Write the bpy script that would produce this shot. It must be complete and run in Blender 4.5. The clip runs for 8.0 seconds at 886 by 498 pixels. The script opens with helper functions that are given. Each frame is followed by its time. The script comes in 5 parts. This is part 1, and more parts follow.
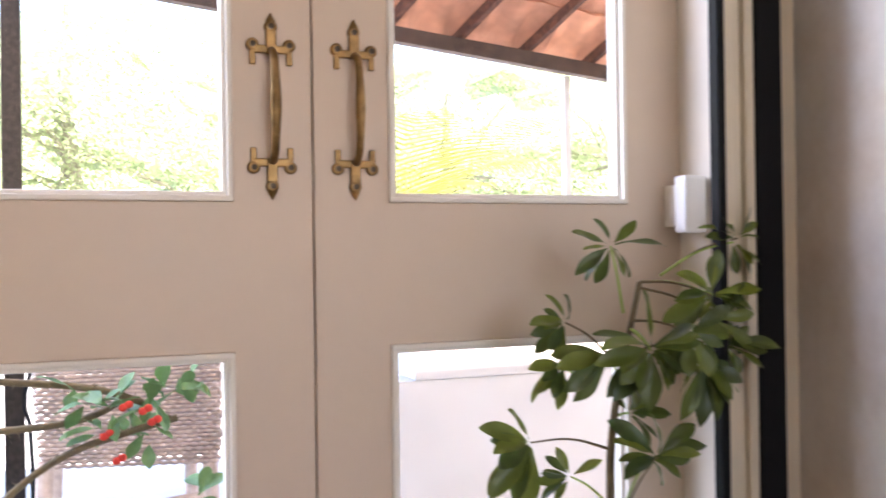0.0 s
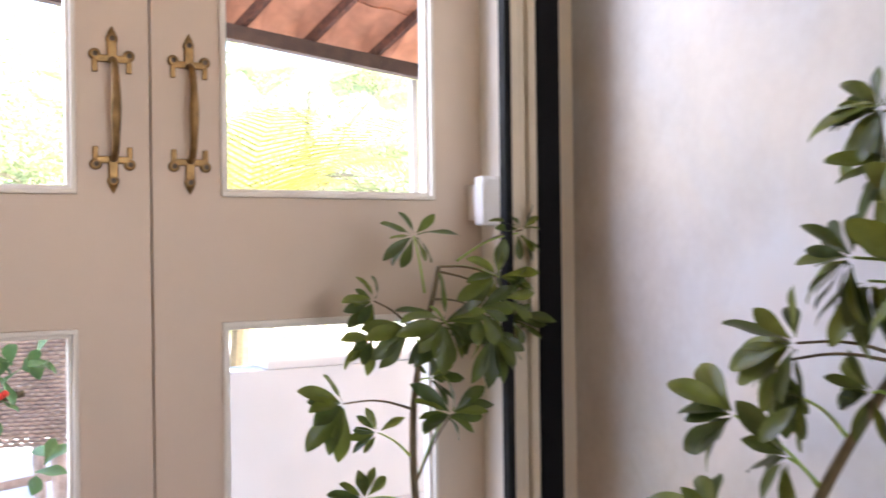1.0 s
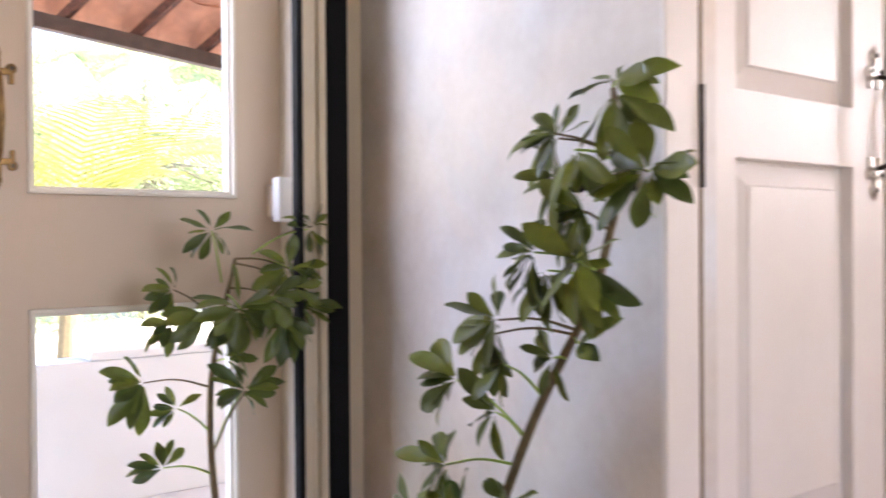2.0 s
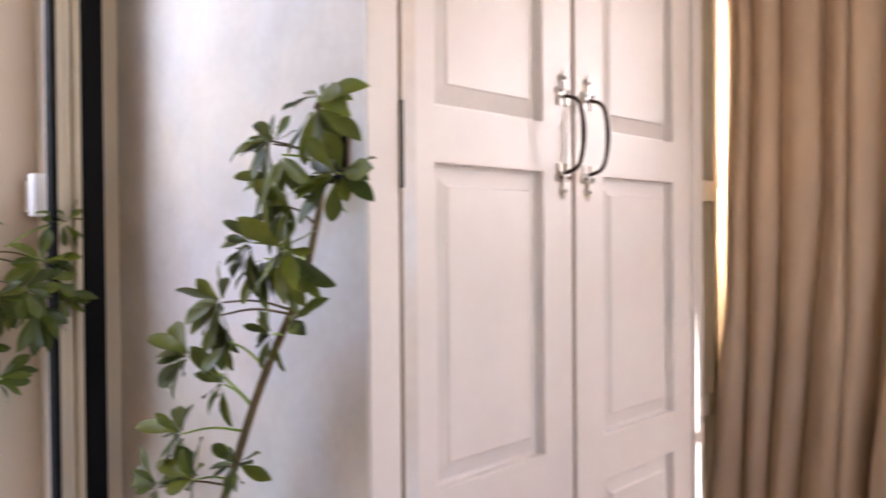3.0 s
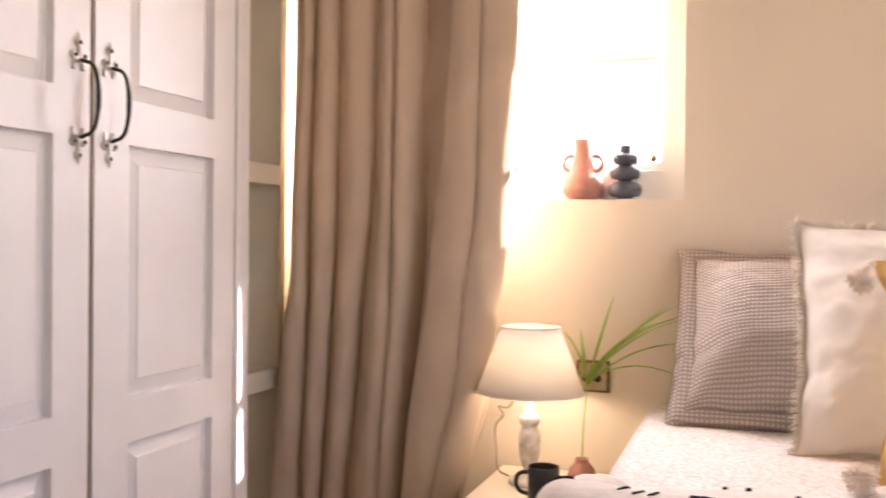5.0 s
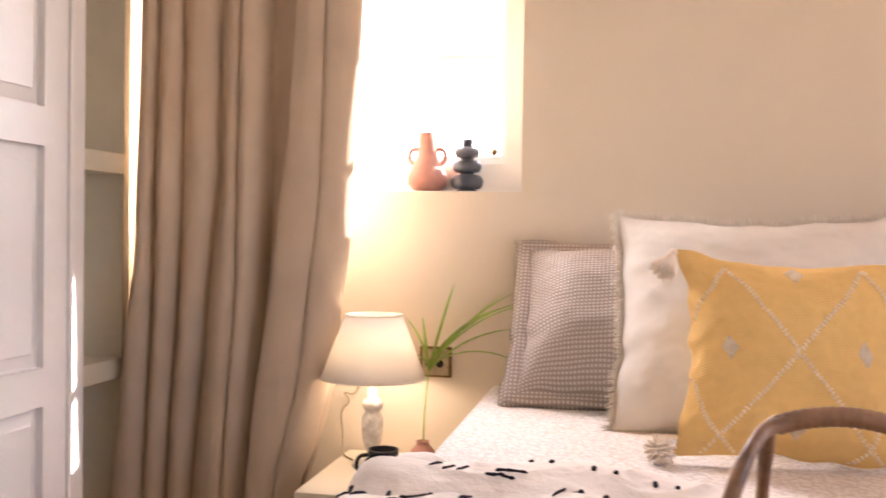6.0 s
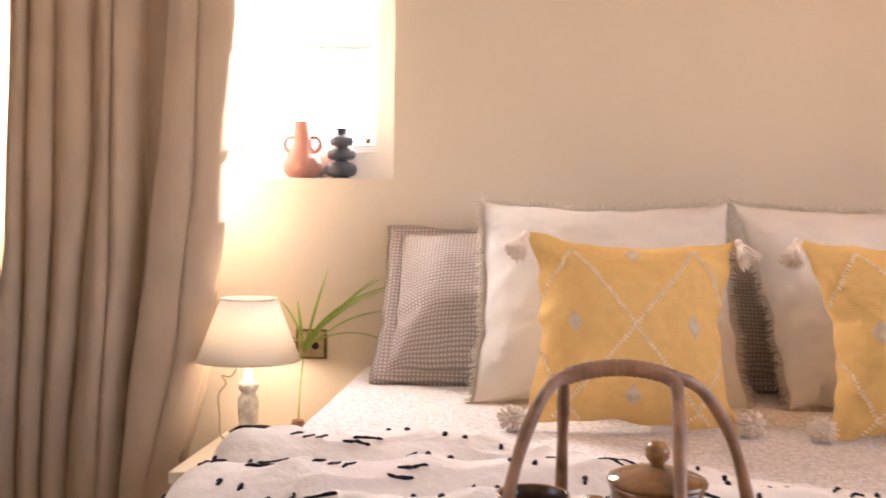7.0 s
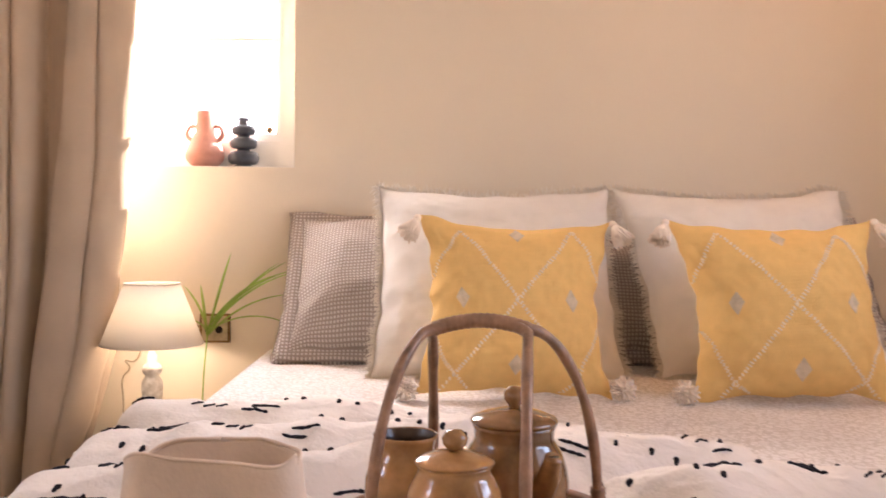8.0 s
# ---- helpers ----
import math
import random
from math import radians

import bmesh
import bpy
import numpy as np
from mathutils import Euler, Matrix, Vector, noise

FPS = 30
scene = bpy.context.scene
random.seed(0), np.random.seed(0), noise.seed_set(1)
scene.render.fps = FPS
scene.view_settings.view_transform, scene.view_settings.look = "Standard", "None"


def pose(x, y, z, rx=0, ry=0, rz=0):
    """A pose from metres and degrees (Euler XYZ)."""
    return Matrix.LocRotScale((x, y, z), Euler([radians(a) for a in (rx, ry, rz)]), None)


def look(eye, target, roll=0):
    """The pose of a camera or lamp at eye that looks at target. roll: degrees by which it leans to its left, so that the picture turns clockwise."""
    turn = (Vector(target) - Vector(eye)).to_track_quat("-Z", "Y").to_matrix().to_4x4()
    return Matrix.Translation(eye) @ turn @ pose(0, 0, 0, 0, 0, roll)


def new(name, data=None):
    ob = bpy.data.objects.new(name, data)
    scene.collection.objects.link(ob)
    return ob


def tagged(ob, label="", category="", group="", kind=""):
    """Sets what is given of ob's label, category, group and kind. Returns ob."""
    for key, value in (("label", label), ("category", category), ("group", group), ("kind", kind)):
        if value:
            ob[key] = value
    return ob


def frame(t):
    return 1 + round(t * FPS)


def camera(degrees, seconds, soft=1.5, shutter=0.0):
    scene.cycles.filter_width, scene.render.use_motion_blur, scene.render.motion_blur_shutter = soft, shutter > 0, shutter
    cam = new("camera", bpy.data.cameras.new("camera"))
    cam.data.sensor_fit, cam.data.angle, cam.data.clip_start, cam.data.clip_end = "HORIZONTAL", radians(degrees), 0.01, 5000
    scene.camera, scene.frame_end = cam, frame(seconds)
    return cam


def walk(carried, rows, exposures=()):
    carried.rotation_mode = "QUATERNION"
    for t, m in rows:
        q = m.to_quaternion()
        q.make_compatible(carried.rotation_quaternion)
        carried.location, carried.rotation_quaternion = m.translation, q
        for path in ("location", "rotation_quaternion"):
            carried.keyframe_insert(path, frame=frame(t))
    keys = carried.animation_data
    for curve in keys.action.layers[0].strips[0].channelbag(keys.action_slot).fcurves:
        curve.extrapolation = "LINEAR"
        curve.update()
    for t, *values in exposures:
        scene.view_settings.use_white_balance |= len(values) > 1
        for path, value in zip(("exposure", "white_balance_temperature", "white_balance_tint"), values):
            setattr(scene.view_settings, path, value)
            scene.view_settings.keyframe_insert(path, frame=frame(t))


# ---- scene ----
cam = camera(50.9, 8.0, soft=1.6, shutter=0.5)
PATH = [
    (0, (-1.002, -0.271, 1.038), (-0.286, 1.597, 1.049), -0.8),
    (0.5, (-1.005, -0.374, 1.033), (-0.161, 1.44, 1.035), -0.8),
    (1, (-1.017, -0.482, 1.023), (-0.043, 1.265, 1.025), -0.7),
    (2.5, (-1.058, -0.807, 1.026), (0.334, 0.629, 1.001), -0.4),
    (3, (-1.078, -0.906, 1.018), (0.462, 0.37, 0.991), -0.5),
    (3.5, (-1.066, -0.984, 1.012), (0.594, 0.131, 0.979), -0.0),
    (4, (-1.057, -1.049, 1.004), (0.705, -0.103, 0.965), 0.4),
    (4.5, (-1.043, -1.102, 0.978), (0.799, -0.323, 0.949), 0.4),
    (5, (-1.03, -1.166, 0.952), (0.865, -0.527, 0.932), 0.6),
    (6.5, (-1.114, -1.327, 0.946), (0.867, -1.053, 0.899), 0.8),
    (7, (-1.166, -1.365, 0.937), (0.827, -1.198, 0.883), 0.7),
    (7.5, (-1.222, -1.393, 0.923), (0.776, -1.325, 0.865), 0.5),
    (8, (-1.291, -1.412, 0.909), (0.708, -1.434, 0.847), 0.5),
]
walk(cam, [(t, look(eye, target, roll)) for t, eye, target, roll in PATH], [(0.0, 3.27, 6450, 20), (8.0, 3.27, 6450, 20)])
# ---- light ----
world = bpy.data.worlds.new("world")
scene.world = world
world.use_nodes = True
_nt = world.node_tree
_sky = _nt.nodes.new("ShaderNodeTexSky")
_sky.sky_type = "NISHITA"
_sky.sun_disc = False
SUN_WAY = Vector((-0.66, 0.634, -0.70)).normalized()
_sky.sun_elevation = math.asin(-SUN_WAY.z)
_sky.sun_rotation = math.atan2(-SUN_WAY.x, -SUN_WAY.y)
_nt.links.new(_sky.outputs[0], _nt.nodes["Background"].inputs[0])
_nt.nodes["Background"].inputs[1].default_value = 0.15


def lamp(name, kind, m, energy, colour, **more):
    data = bpy.data.lights.new(name, kind)
    data.energy, data.color = energy, colour
    if kind == "AREA":
        data.shape = "RECTANGLE"
        data.size, data.size_y = more["size"]
    if kind == "POINT":
        data.shadow_soft_size = more["radius"]
    if kind == "SUN":
        data.angle = radians(more["angle"])
    ob = new(name, data)
    ob.matrix_world = m
    return ob


lamp("sun", "SUN", look((0, 0, 0), SUN_WAY), 5.0, (1.0, 0.94, 0.84), angle=0.5)
# daylight lamp just outside the bedside window
lamp("window_daylight", "AREA", look((1.97, -0.28, 1.52), (0.0, -0.28, 1.38)), 10.0, (0.97, 0.955, 0.98), size=(1.35, 0.9))
# added lamp outside the doors, out of view, for sky light through the panes
lamp("door_daylight", "AREA", look((-1.85, 1.55, 1.95), (-1.45, 0.30, 1.15)), 5.6, (0.82, 0.87, 1.0), size=(2.2, 0.7))
# added lamp in an unseen south window, to brighten the wardrobe
lamp("side_daylight", "AREA", look((-0.45, -3.18, 1.6), (0.3, 0.0, 0.9)), 1.4, (0.79, 0.85, 1.0), size=(1.3, 1.2))
# unseen warm lamp under the ceiling, added for the wall's orange wash; no fixture
lamp("unseen_warm_lamp", "AREA", look((0.75, -2.6, 2.60), (0.9, -2.6, 0.0)), 0.66, (1.0, 0.48, 0.18), size=(0.3, 0.3))
lamp("bulb", "POINT", pose(1.50, -0.573, 0.592), 0.29, (1.0, 0.84, 0.66), radius=0.04)


# ---- materials ----
def mat(name, colour, rough=0.6, metal=0.0, vary=0.12, scale=6.0, fine=120.0, bump=0.1, tint=None, spec=0.5, coat=0.0, transl=0.0, weave=0.0):
    """A surface with stains at one scale, grain at another and fine relief."""
    m = bpy.data.materials.new(name)
    m.use_nodes = True
    nt = m.node_tree
    N, L = nt.nodes, nt.links
    b = N["Principled BSDF"]
    tc = N.new("ShaderNodeTexCoord")
    big = N.new("ShaderNodeTexNoise")
    big.inputs["Scale"].default_value, big.inputs["Detail"].default_value = scale, 5
    small = N.new("ShaderNodeTexNoise")
    small.inputs["Scale"].default_value, small.inputs["Detail"].default_value = fine, 3
    for n in (big, small):
        L.new(tc.outputs["Object"], n.inputs["Vector"])
    mix = N.new("ShaderNodeMix")
    mix.data_type = "RGBA"
    c = colour
    dark = tint or tuple(v * (1 - vary * 1.6) for v in c)
    mix.inputs["A"].default_value = (*dark, 1)
    mix.inputs["B"].default_value = (*[min(1, v * (1 + vary * 0.5)) for v in c], 1)
    add = N.new("ShaderNodeMath")
    add.operation = "MULTIPLY_ADD"
    L.new(small.outputs[0], add.inputs[0])
    add.inputs[1].default_value = 0.35
    sub = N.new("ShaderNodeMapRange")
    sub.inputs["From Min"].default_value, sub.inputs["From Max"].default_value = 0.3, 0.75
    L.new(big.outputs[0], sub.inputs[0])
    L.new(sub.outputs[0], add.inputs[2])
    L.new(add.outputs[0], mix.inputs["Factor"])
    L.new(mix.outputs["Result"], b.inputs["Base Color"])
    b.inputs["Metallic"].default_value = metal
    b.inputs["Specular IOR Level"].default_value = spec
    b.inputs["Coat Weight"].default_value = coat
    rr = N.new("ShaderNodeMapRange")
    rr.inputs["To Min"].default_value, rr.inputs["To Max"].default_value = max(0.02, rough - 0.08), min(1, rough + 0.1)
    L.new(big.outputs[0], rr.inputs[0])
    L.new(rr.outputs[0], b.inputs["Roughness"])
    height = small.outputs[0]
    if weave:
        w1, w2 = N.new("ShaderNodeTexWave"), N.new("ShaderNodeTexWave")
        for w, d in ((w1, "Z"), (w2, "Y")):
            w.bands_direction = d
            w.inputs["Scale"].default_value, w.inputs["Distortion"].default_value = weave, 2.0
            L.new(tc.outputs["Object"], w.inputs["Vector"])
        mul = N.new("ShaderNodeMath")
        mul.operation = "ADD"
        L.new(w1.outputs["Fac"], mul.inputs[0])
        L.new(w2.outputs["Fac"], mul.inputs[1])
        height = mul.outputs[0]
    if bump:
        bp = N.new("ShaderNodeBump")
        bp.inputs["Strength"].default_value, bp.inputs["Distance"].default_value = bump, 0.002
        L.new(height, bp.inputs["Height"])
        L.new(bp.outputs[0], b.inputs["Normal"])
    if transl:
        tr = N.new("ShaderNodeBsdfTranslucent")
        L.new(mix.outputs["Result"], tr.inputs["Color"])
        ms = N.new("ShaderNodeMixShader")
        ms.inputs[0].default_value = transl
        L.new(b.outputs[0], ms.inputs[1])
        L.new(tr.outputs[0], ms.inputs[2])
        L.new(ms.outputs[0], N["Material Output"].inputs["Surface"])
    return m


PLASTER = mat("plaster", (0.72, 0.70, 0.685), 0.5, vary=0.09, scale=3.6, tint=(0.50, 0.455, 0.42), fine=60, bump=0.15)
WALL = mat("wall_paint", (0.79, 0.69, 0.545), 0.6, vary=0.03, scale=2, fine=90, bump=0.08)
WHITE = mat("white_paint", (0.80, 0.76, 0.70), 0.42, vary=0.03, scale=3, fine=40, bump=0.06)
DOORP = mat("door_paint", (0.65, 0.535, 0.435), 0.42, vary=0.04, scale=3, fine=40, bump=0.08)
WARD = mat("wardrobe_paint", (0.765, 0.725, 0.705), 0.38, vary=0.04, scale=5, fine=50, bump=0.08)
CREAM = mat("cream_paint", (0.72, 0.64, 0.50), 0.5, vary=0.05)
BLACK = mat("black_trim", (0.010, 0.010, 0.011), 0.7, vary=0.2, fine=300, bump=0.1, spec=0.15)
BRASS = mat("aged_brass", (0.27, 0.17, 0.075), 0.40, metal=1.0, vary=0.35, scale=60, fine=300, bump=0.15)
DARKMETAL = mat("dark_metal", (0.05, 0.04, 0.035), 0.35, metal=0.9, vary=0.3, scale=50)
SILVER = mat("pewter", (0.60, 0.57, 0.53), 0.30, metal=1.0, vary=0.25, scale=60, bump=0.1)
LINEN = mat("curtain_linen", (0.65, 0.51, 0.375), 0.9, vary=0.06, scale=7, fine=260, bump=0.35, spec=0.1, transl=0.07, weave=380)
PILLOW_W = mat("white_cotton", (0.81, 0.755, 0.685), 0.95, vary=0.05, scale=8, fine=400, bump=0.3, spec=0.1, weave=420)
YELLOW = mat("yellow_cotton", (0.86, 0.55, 0.20), 0.95, vary=0.035, scale=45, fine=420, bump=0.5, spec=0.08, weave=105)
FRINGE = mat("cotton_fringe", (0.84, 0.78, 0.69), 0.95, vary=0.05, bump=0, spec=0.1, transl=0.35)
TASSEL = mat("tassel_cotton", (0.84, 0.71, 0.58), 0.95, vary=0.06, scale=60, fine=600, bump=0, spec=0.1)
THREAD = mat("cream_thread", (0.88, 0.71, 0.48), 0.95, vary=0.12, scale=60, fine=600, bump=0, spec=0.1)
GREYTHREAD = mat("grey_thread", (0.68, 0.54, 0.37), 0.95, vary=0.15, scale=60, fine=600, bump=0, spec=0.1)
THROW = mat("throw_cotton", (0.81, 0.735, 0.66), 0.95, vary=0.05, scale=10, fine=130, bump=0.9, spec=0.08)
TUFT = mat("black_yarn", (0.025, 0.022, 0.028), 0.95, vary=0.3, scale=90, fine=700, bump=0.6, spec=0.1)
LEAF = mat("leaf", (0.12, 0.18, 0.045), 0.36, vary=0.5, scale=9, fine=60, bump=0.1, transl=0.18)
STEM = mat("stem", (0.16, 0.12, 0.06), 0.7, vary=0.3, scale=40)
GRASS = mat("grass_leaf", (0.38, 0.56, 0.11), 0.45, vary=0.3, scale=14, transl=0.25)
TERRA = mat("terracotta", (0.43, 0.205, 0.155), 0.8, vary=0.12, scale=30, fine=300, bump=0.2)
SLATE = mat("slate_glaze", (0.055, 0.065, 0.085), 0.42, vary=0.15, scale=30)
SHADE = mat("lamp_shade", (0.88, 0.82, 0.73), 0.9, vary=0.03, bump=0.15, fine=300, transl=0.34)
DISTRESS = mat("distressed_white", (0.78, 0.74, 0.68), 0.6, vary=0.22, scale=50, fine=300, bump=0.3, tint=(0.5, 0.44, 0.36))
MUG = mat("black_mug", (0.018, 0.018, 0.02), 0.3, vary=0.2)
GLAZE = mat("honey_glaze", (0.43, 0.215, 0.075), 0.14, vary=0.42, scale=16, fine=120, bump=0.05, coat=0.5)
GLAZEDARK = mat("brown_glaze", (0.31, 0.145, 0.05), 0.14, vary=0.5, scale=18, fine=120, bump=0.06, coat=0.5)
POTINSIDE = mat("dark_inside", (0.06, 0.03, 0.015), 0.2, vary=0.3)
CANE = mat("cane", (0.34, 0.185, 0.105), 0.45, vary=0.42, scale=30, fine=200, bump=0.2)
STONEWARE = mat("stoneware", (0.73, 0.56, 0.42), 0.75, vary=0.1, scale=20, fine=200, bump=0.25)
FLOORM = mat("floor_tile", (0.42, 0.33, 0.25), 0.4, vary=0.2)
WICKER = mat("wicker", (0.60, 0.48, 0.43), 0.6, vary=0.25, scale=30, bump=0.2)
TILE = mat("roof_tile", (0.74, 0.37, 0.23), 0.85, vary=0.25, scale=9, fine=60, bump=0.3)
BARK = mat("pale_bark", (0.30, 0.27, 0.21), 0.9, vary=0.3, scale=12)
TIMBER = mat("dark_timber", (0.085, 0.05, 0.035), 0.7, vary=0.3, scale=20)
LIMEWASH = mat("lime_wash", (0.70, 0.68, 0.65), 0.9, vary=0.08, scale=3, fine=40, bump=0.2)
CONCRETE = mat("lime_wall", (0.21, 0.20, 0.19), 0.9, vary=0.1, scale=4)
PAVE = mat("pale_paving", (0.60, 0.57, 0.53), 0.8, vary=0.12, scale=4)
FOLIAGE = mat("foliage", (0.30, 0.355, 0.185), 0.7, vary=0.12, scale=0.9, fine=6, bump=0, transl=0.6)
PALM = mat("palm_leaf", (0.30, 0.30, 0.05), 0.5, vary=0.3, scale=10, transl=0.35)
RED = mat("red_petal", (0.75, 0.05, 0.03), 0.6, vary=0.1)


def glass_mat():
    m = bpy.data.materials.new("window_glass")
    m.use_nodes = True
    b = m.node_tree.nodes["Principled BSDF"]
    b.inputs["Transmission Weight"].default_value = 1.0
    b.inputs["Roughness"].default_value = 0.0
    b.inputs["IOR"].default_value = 1.05
    return m


GLASS = glass_mat()


def vary_by_piece(m, dark, light):
    """Gives each object of this material its own shade between two factors."""
    N, L = m.node_tree.nodes, m.node_tree.links
    b = N["Principled BSDF"]
    src = b.inputs["Base Color"].links[0].from_socket
    info = N.new("ShaderNodeObjectInfo")
    mx = N.new("ShaderNodeMix")
    mx.data_type = "RGBA"
    mx.inputs["A"].default_value, mx.inputs["B"].default_value = (*dark, 1), (*light, 1)
    L.new(info.outputs["Random"], mx.inputs["Factor"])
    mu = N.new("ShaderNodeMix")
    mu.data_type, mu.blend_type = "RGBA", "MULTIPLY"
    mu.inputs["Factor"].default_value = 1.0
    L.new(src, mu.inputs["A"])
    L.new(mx.outputs["Result"], mu.inputs["B"])
    L.new(mu.outputs["Result"], b.inputs["Base Color"])


def two_tone(m, cool, warm, scale):
    """Broad clouds of a cooler and a warmer tint over a surface's base colour."""
    N, L = m.node_tree.nodes, m.node_tree.links
    b = N["Principled BSDF"]
    src = b.inputs["Base Color"].links[0].from_socket
    tc = N.new("ShaderNodeTexCoord")
    nz = N.new("ShaderNodeTexNoise")
    nz.inputs["Scale"].default_value, nz.inputs["Detail"].default_value, nz.inputs["Distortion"].default_value = scale, 6, 0.6
    L.new(tc.outputs["Object"], nz.inputs["Vector"])
    rg = N.new("ShaderNodeMapRange")
    rg.inputs["From Min"].default_value, rg.inputs["From Max"].default_value = 0.36, 0.64
    L.new(nz.outputs[0], rg.inputs[0])
    mx = N.new("ShaderNodeMix")
    mx.data_type = "RGBA"
    mx.inputs["A"].default_value, mx.inputs["B"].default_value = (*cool, 1), (*warm, 1)
    L.new(rg.outputs[0], mx.inputs["Factor"])
    mu = N.new("ShaderNodeMix")
    mu.data_type, mu.blend_type = "RGBA", "MULTIPLY"
    mu.inputs["Factor"].default_value = 1.0
    L.new(src, mu.inputs["A"])
    L.new(mx.outputs["Result"], mu.inputs["B"])
    L.new(mu.outputs["Result"], b.inputs["Base Color"])


two_tone(PLASTER, (0.94, 1.0, 1.08), (1.04, 0.97, 0.90), 2.6)
vary_by_piece(LEAF, (0.55, 0.60, 0.60), (2.0, 1.65, 0.8))
vary_by_piece(TILE, (0.85, 0.8, 0.8), (1.2, 1.15, 1.1))


def waffle_mat(name, ground, dot):
    """Woven check of pale squares, raised between darker threads; one cell is 12 mm."""
    m = bpy.data.materials.new(name)
    m.use_nodes = True
    N, L = m.node_tree.nodes, m.node_tree.links
    b = N["Principled BSDF"]
    b.inputs["Roughness"].default_value, b.inputs["Specular IOR Level"].default_value = 0.95, 0.1
    uv = N.new("ShaderNodeUVMap")
    uv.uv_map = "cloth"
    sep = N.new("ShaderNodeSeparateXYZ")
    L.new(uv.outputs[0], sep.inputs[0])
    waves = []
    for k in ("X", "Y"):
        mu = N.new("ShaderNodeMath")
        mu.operation = "MULTIPLY"
        mu.inputs[1].default_value = 2 * math.pi / 0.0118
        L.new(sep.outputs[k], mu.inputs[0])
        si = N.new("ShaderNodeMath")
        si.operation = "SINE"
        L.new(mu.outputs[0], si.inputs[0])
        r = N.new("ShaderNodeMapRange")
        r.inputs["From Min"].default_value, r.inputs["From Max"].default_value = -0.7, 0.5
        L.new(si.outputs[0], r.inputs[0])
        waves.append(r)
    mul = N.new("ShaderNodeMath")
    mul.operation = "MULTIPLY"
    L.new(waves[0].outputs[0], mul.inputs[0])
    L.new(waves[1].outputs[0], mul.inputs[1])
    mix = N.new("ShaderNodeMix")
    mix.data_type = "RGBA"
    mix.inputs["A"].default_value, mix.inputs["B"].default_value = (*ground, 1), (*dot, 1)
    L.new(mul.outputs[0], mix.inputs["Factor"])
    L.new(mix.outputs["Result"], b.inputs["Base Color"])
    bp = N.new("ShaderNodeBump")
    bp.inputs["Strength"].default_value, bp.inputs["Distance"].default_value = 0.6, 0.003
    L.new(mul.outputs[0], bp.inputs["Height"])
    L.new(bp.outputs[0], b.inputs["Normal"])
    return m


WAFFLE = waffle_mat("grey_waffle", (0.38, 0.32, 0.28), (0.70, 0.63, 0.57))


def sheet_mat():
    """Bed sheet with small wandering strokes in pale beige."""
    m = mat("printed_sheet", (0.80, 0.74, 0.69), 0.9, vary=0.04, scale=5, fine=300, bump=0.2, spec=0.1)
    N, L = m.node_tree.nodes, m.node_tree.links
    b = N["Principled BSDF"]
    old = b.inputs["Base Color"].links[0].from_socket
    tc = N.new("ShaderNodeTexCoord")
    w = N.new("ShaderNodeTexVoronoi")
    w.feature = "DISTANCE_TO_EDGE"
    w.inputs["Scale"].default_value = 55
    nz = N.new("ShaderNodeTexNoise")
    nz.inputs["Scale"].default_value = 40
    mp = N.new("ShaderNodeMix")
    mp.data_type = "RGBA"
    mp.inputs["Factor"].default_value = 0.04
    L.new(tc.outputs["Object"], nz.inputs["Vector"])
    L.new(tc.outputs["Object"], mp.inputs["A"])
    L.new(nz.outputs[1], mp.inputs["B"])
    L.new(mp.outputs["Result"], w.inputs["Vector"])
    r = N.new("ShaderNodeMapRange")
    r.inputs["From Min"].default_value, r.inputs["From Max"].default_value = 0.06, 0.14
    r.inputs["To Min"].default_value, r.inputs["To Max"].default_value = 0.8, 0.0
    L.new(w.outputs["Distance"], r.inputs[0])
    mx = N.new("ShaderNodeMix")
    mx.data_type = "RGBA"
    L.new(r.outputs[0], mx.inputs["Factor"])
    L.new(old, mx.inputs["A"])
    mx.inputs["B"].default_value = (0.58, 0.51, 0.44, 1)
    L.new(mx.outputs["Result"], b.inputs["Base Color"])
    return m


SHEET = sheet_mat()


# ---- builders ----
def thing(name, at, label, category, group="", kind=""):
    ob = new(name)
    ob.empty_display_size = 0.05
    ob.matrix_world = pose(*at)
    return tagged(ob, label, category, group, kind)


def part(name, bm, material, parent=None, label="", smooth=False):
    me = bpy.data.meshes.new(name)
    bm.to_mesh(me)
    bm.free()
    me.materials.append(material)
    if smooth:
        for p in me.polygons:
            p.use_smooth = True
    ob = new(name, me)
    if parent is not None:
        ob.parent = parent
        top = parent
        while top.parent is not None:
            top = top.parent
        ob.matrix_parent_inverse = top.matrix_basis.inverted() if parent is top else Matrix()
    if label:
        ob["label"] = label
    return ob


def solid(name, bm, material, label, category, kind="", smooth=False, group=""):
    return tagged(part(name, bm, material, smooth=smooth), label, category, group, kind)


def box(x0, x1, y0, y1, z0, z1, bev=0.0, bm=None, segs=2):
    bm = bm or bmesh.new()
    m = Matrix.Translation(((x0 + x1) / 2, (y0 + y1) / 2, (z0 + z1) / 2)) @ Matrix.Diagonal((abs(x1 - x0), abs(y1 - y0), abs(z1 - z0), 1))
    vs = bmesh.ops.create_cube(bm, size=1, matrix=m)["verts"]
    if bev:
        es = list({e for v in vs for e in v.link_edges})
        bmesh.ops.bevel(bm, geom=es, offset=bev, segments=segs, affect="EDGES", profile=0.6)
    return bm


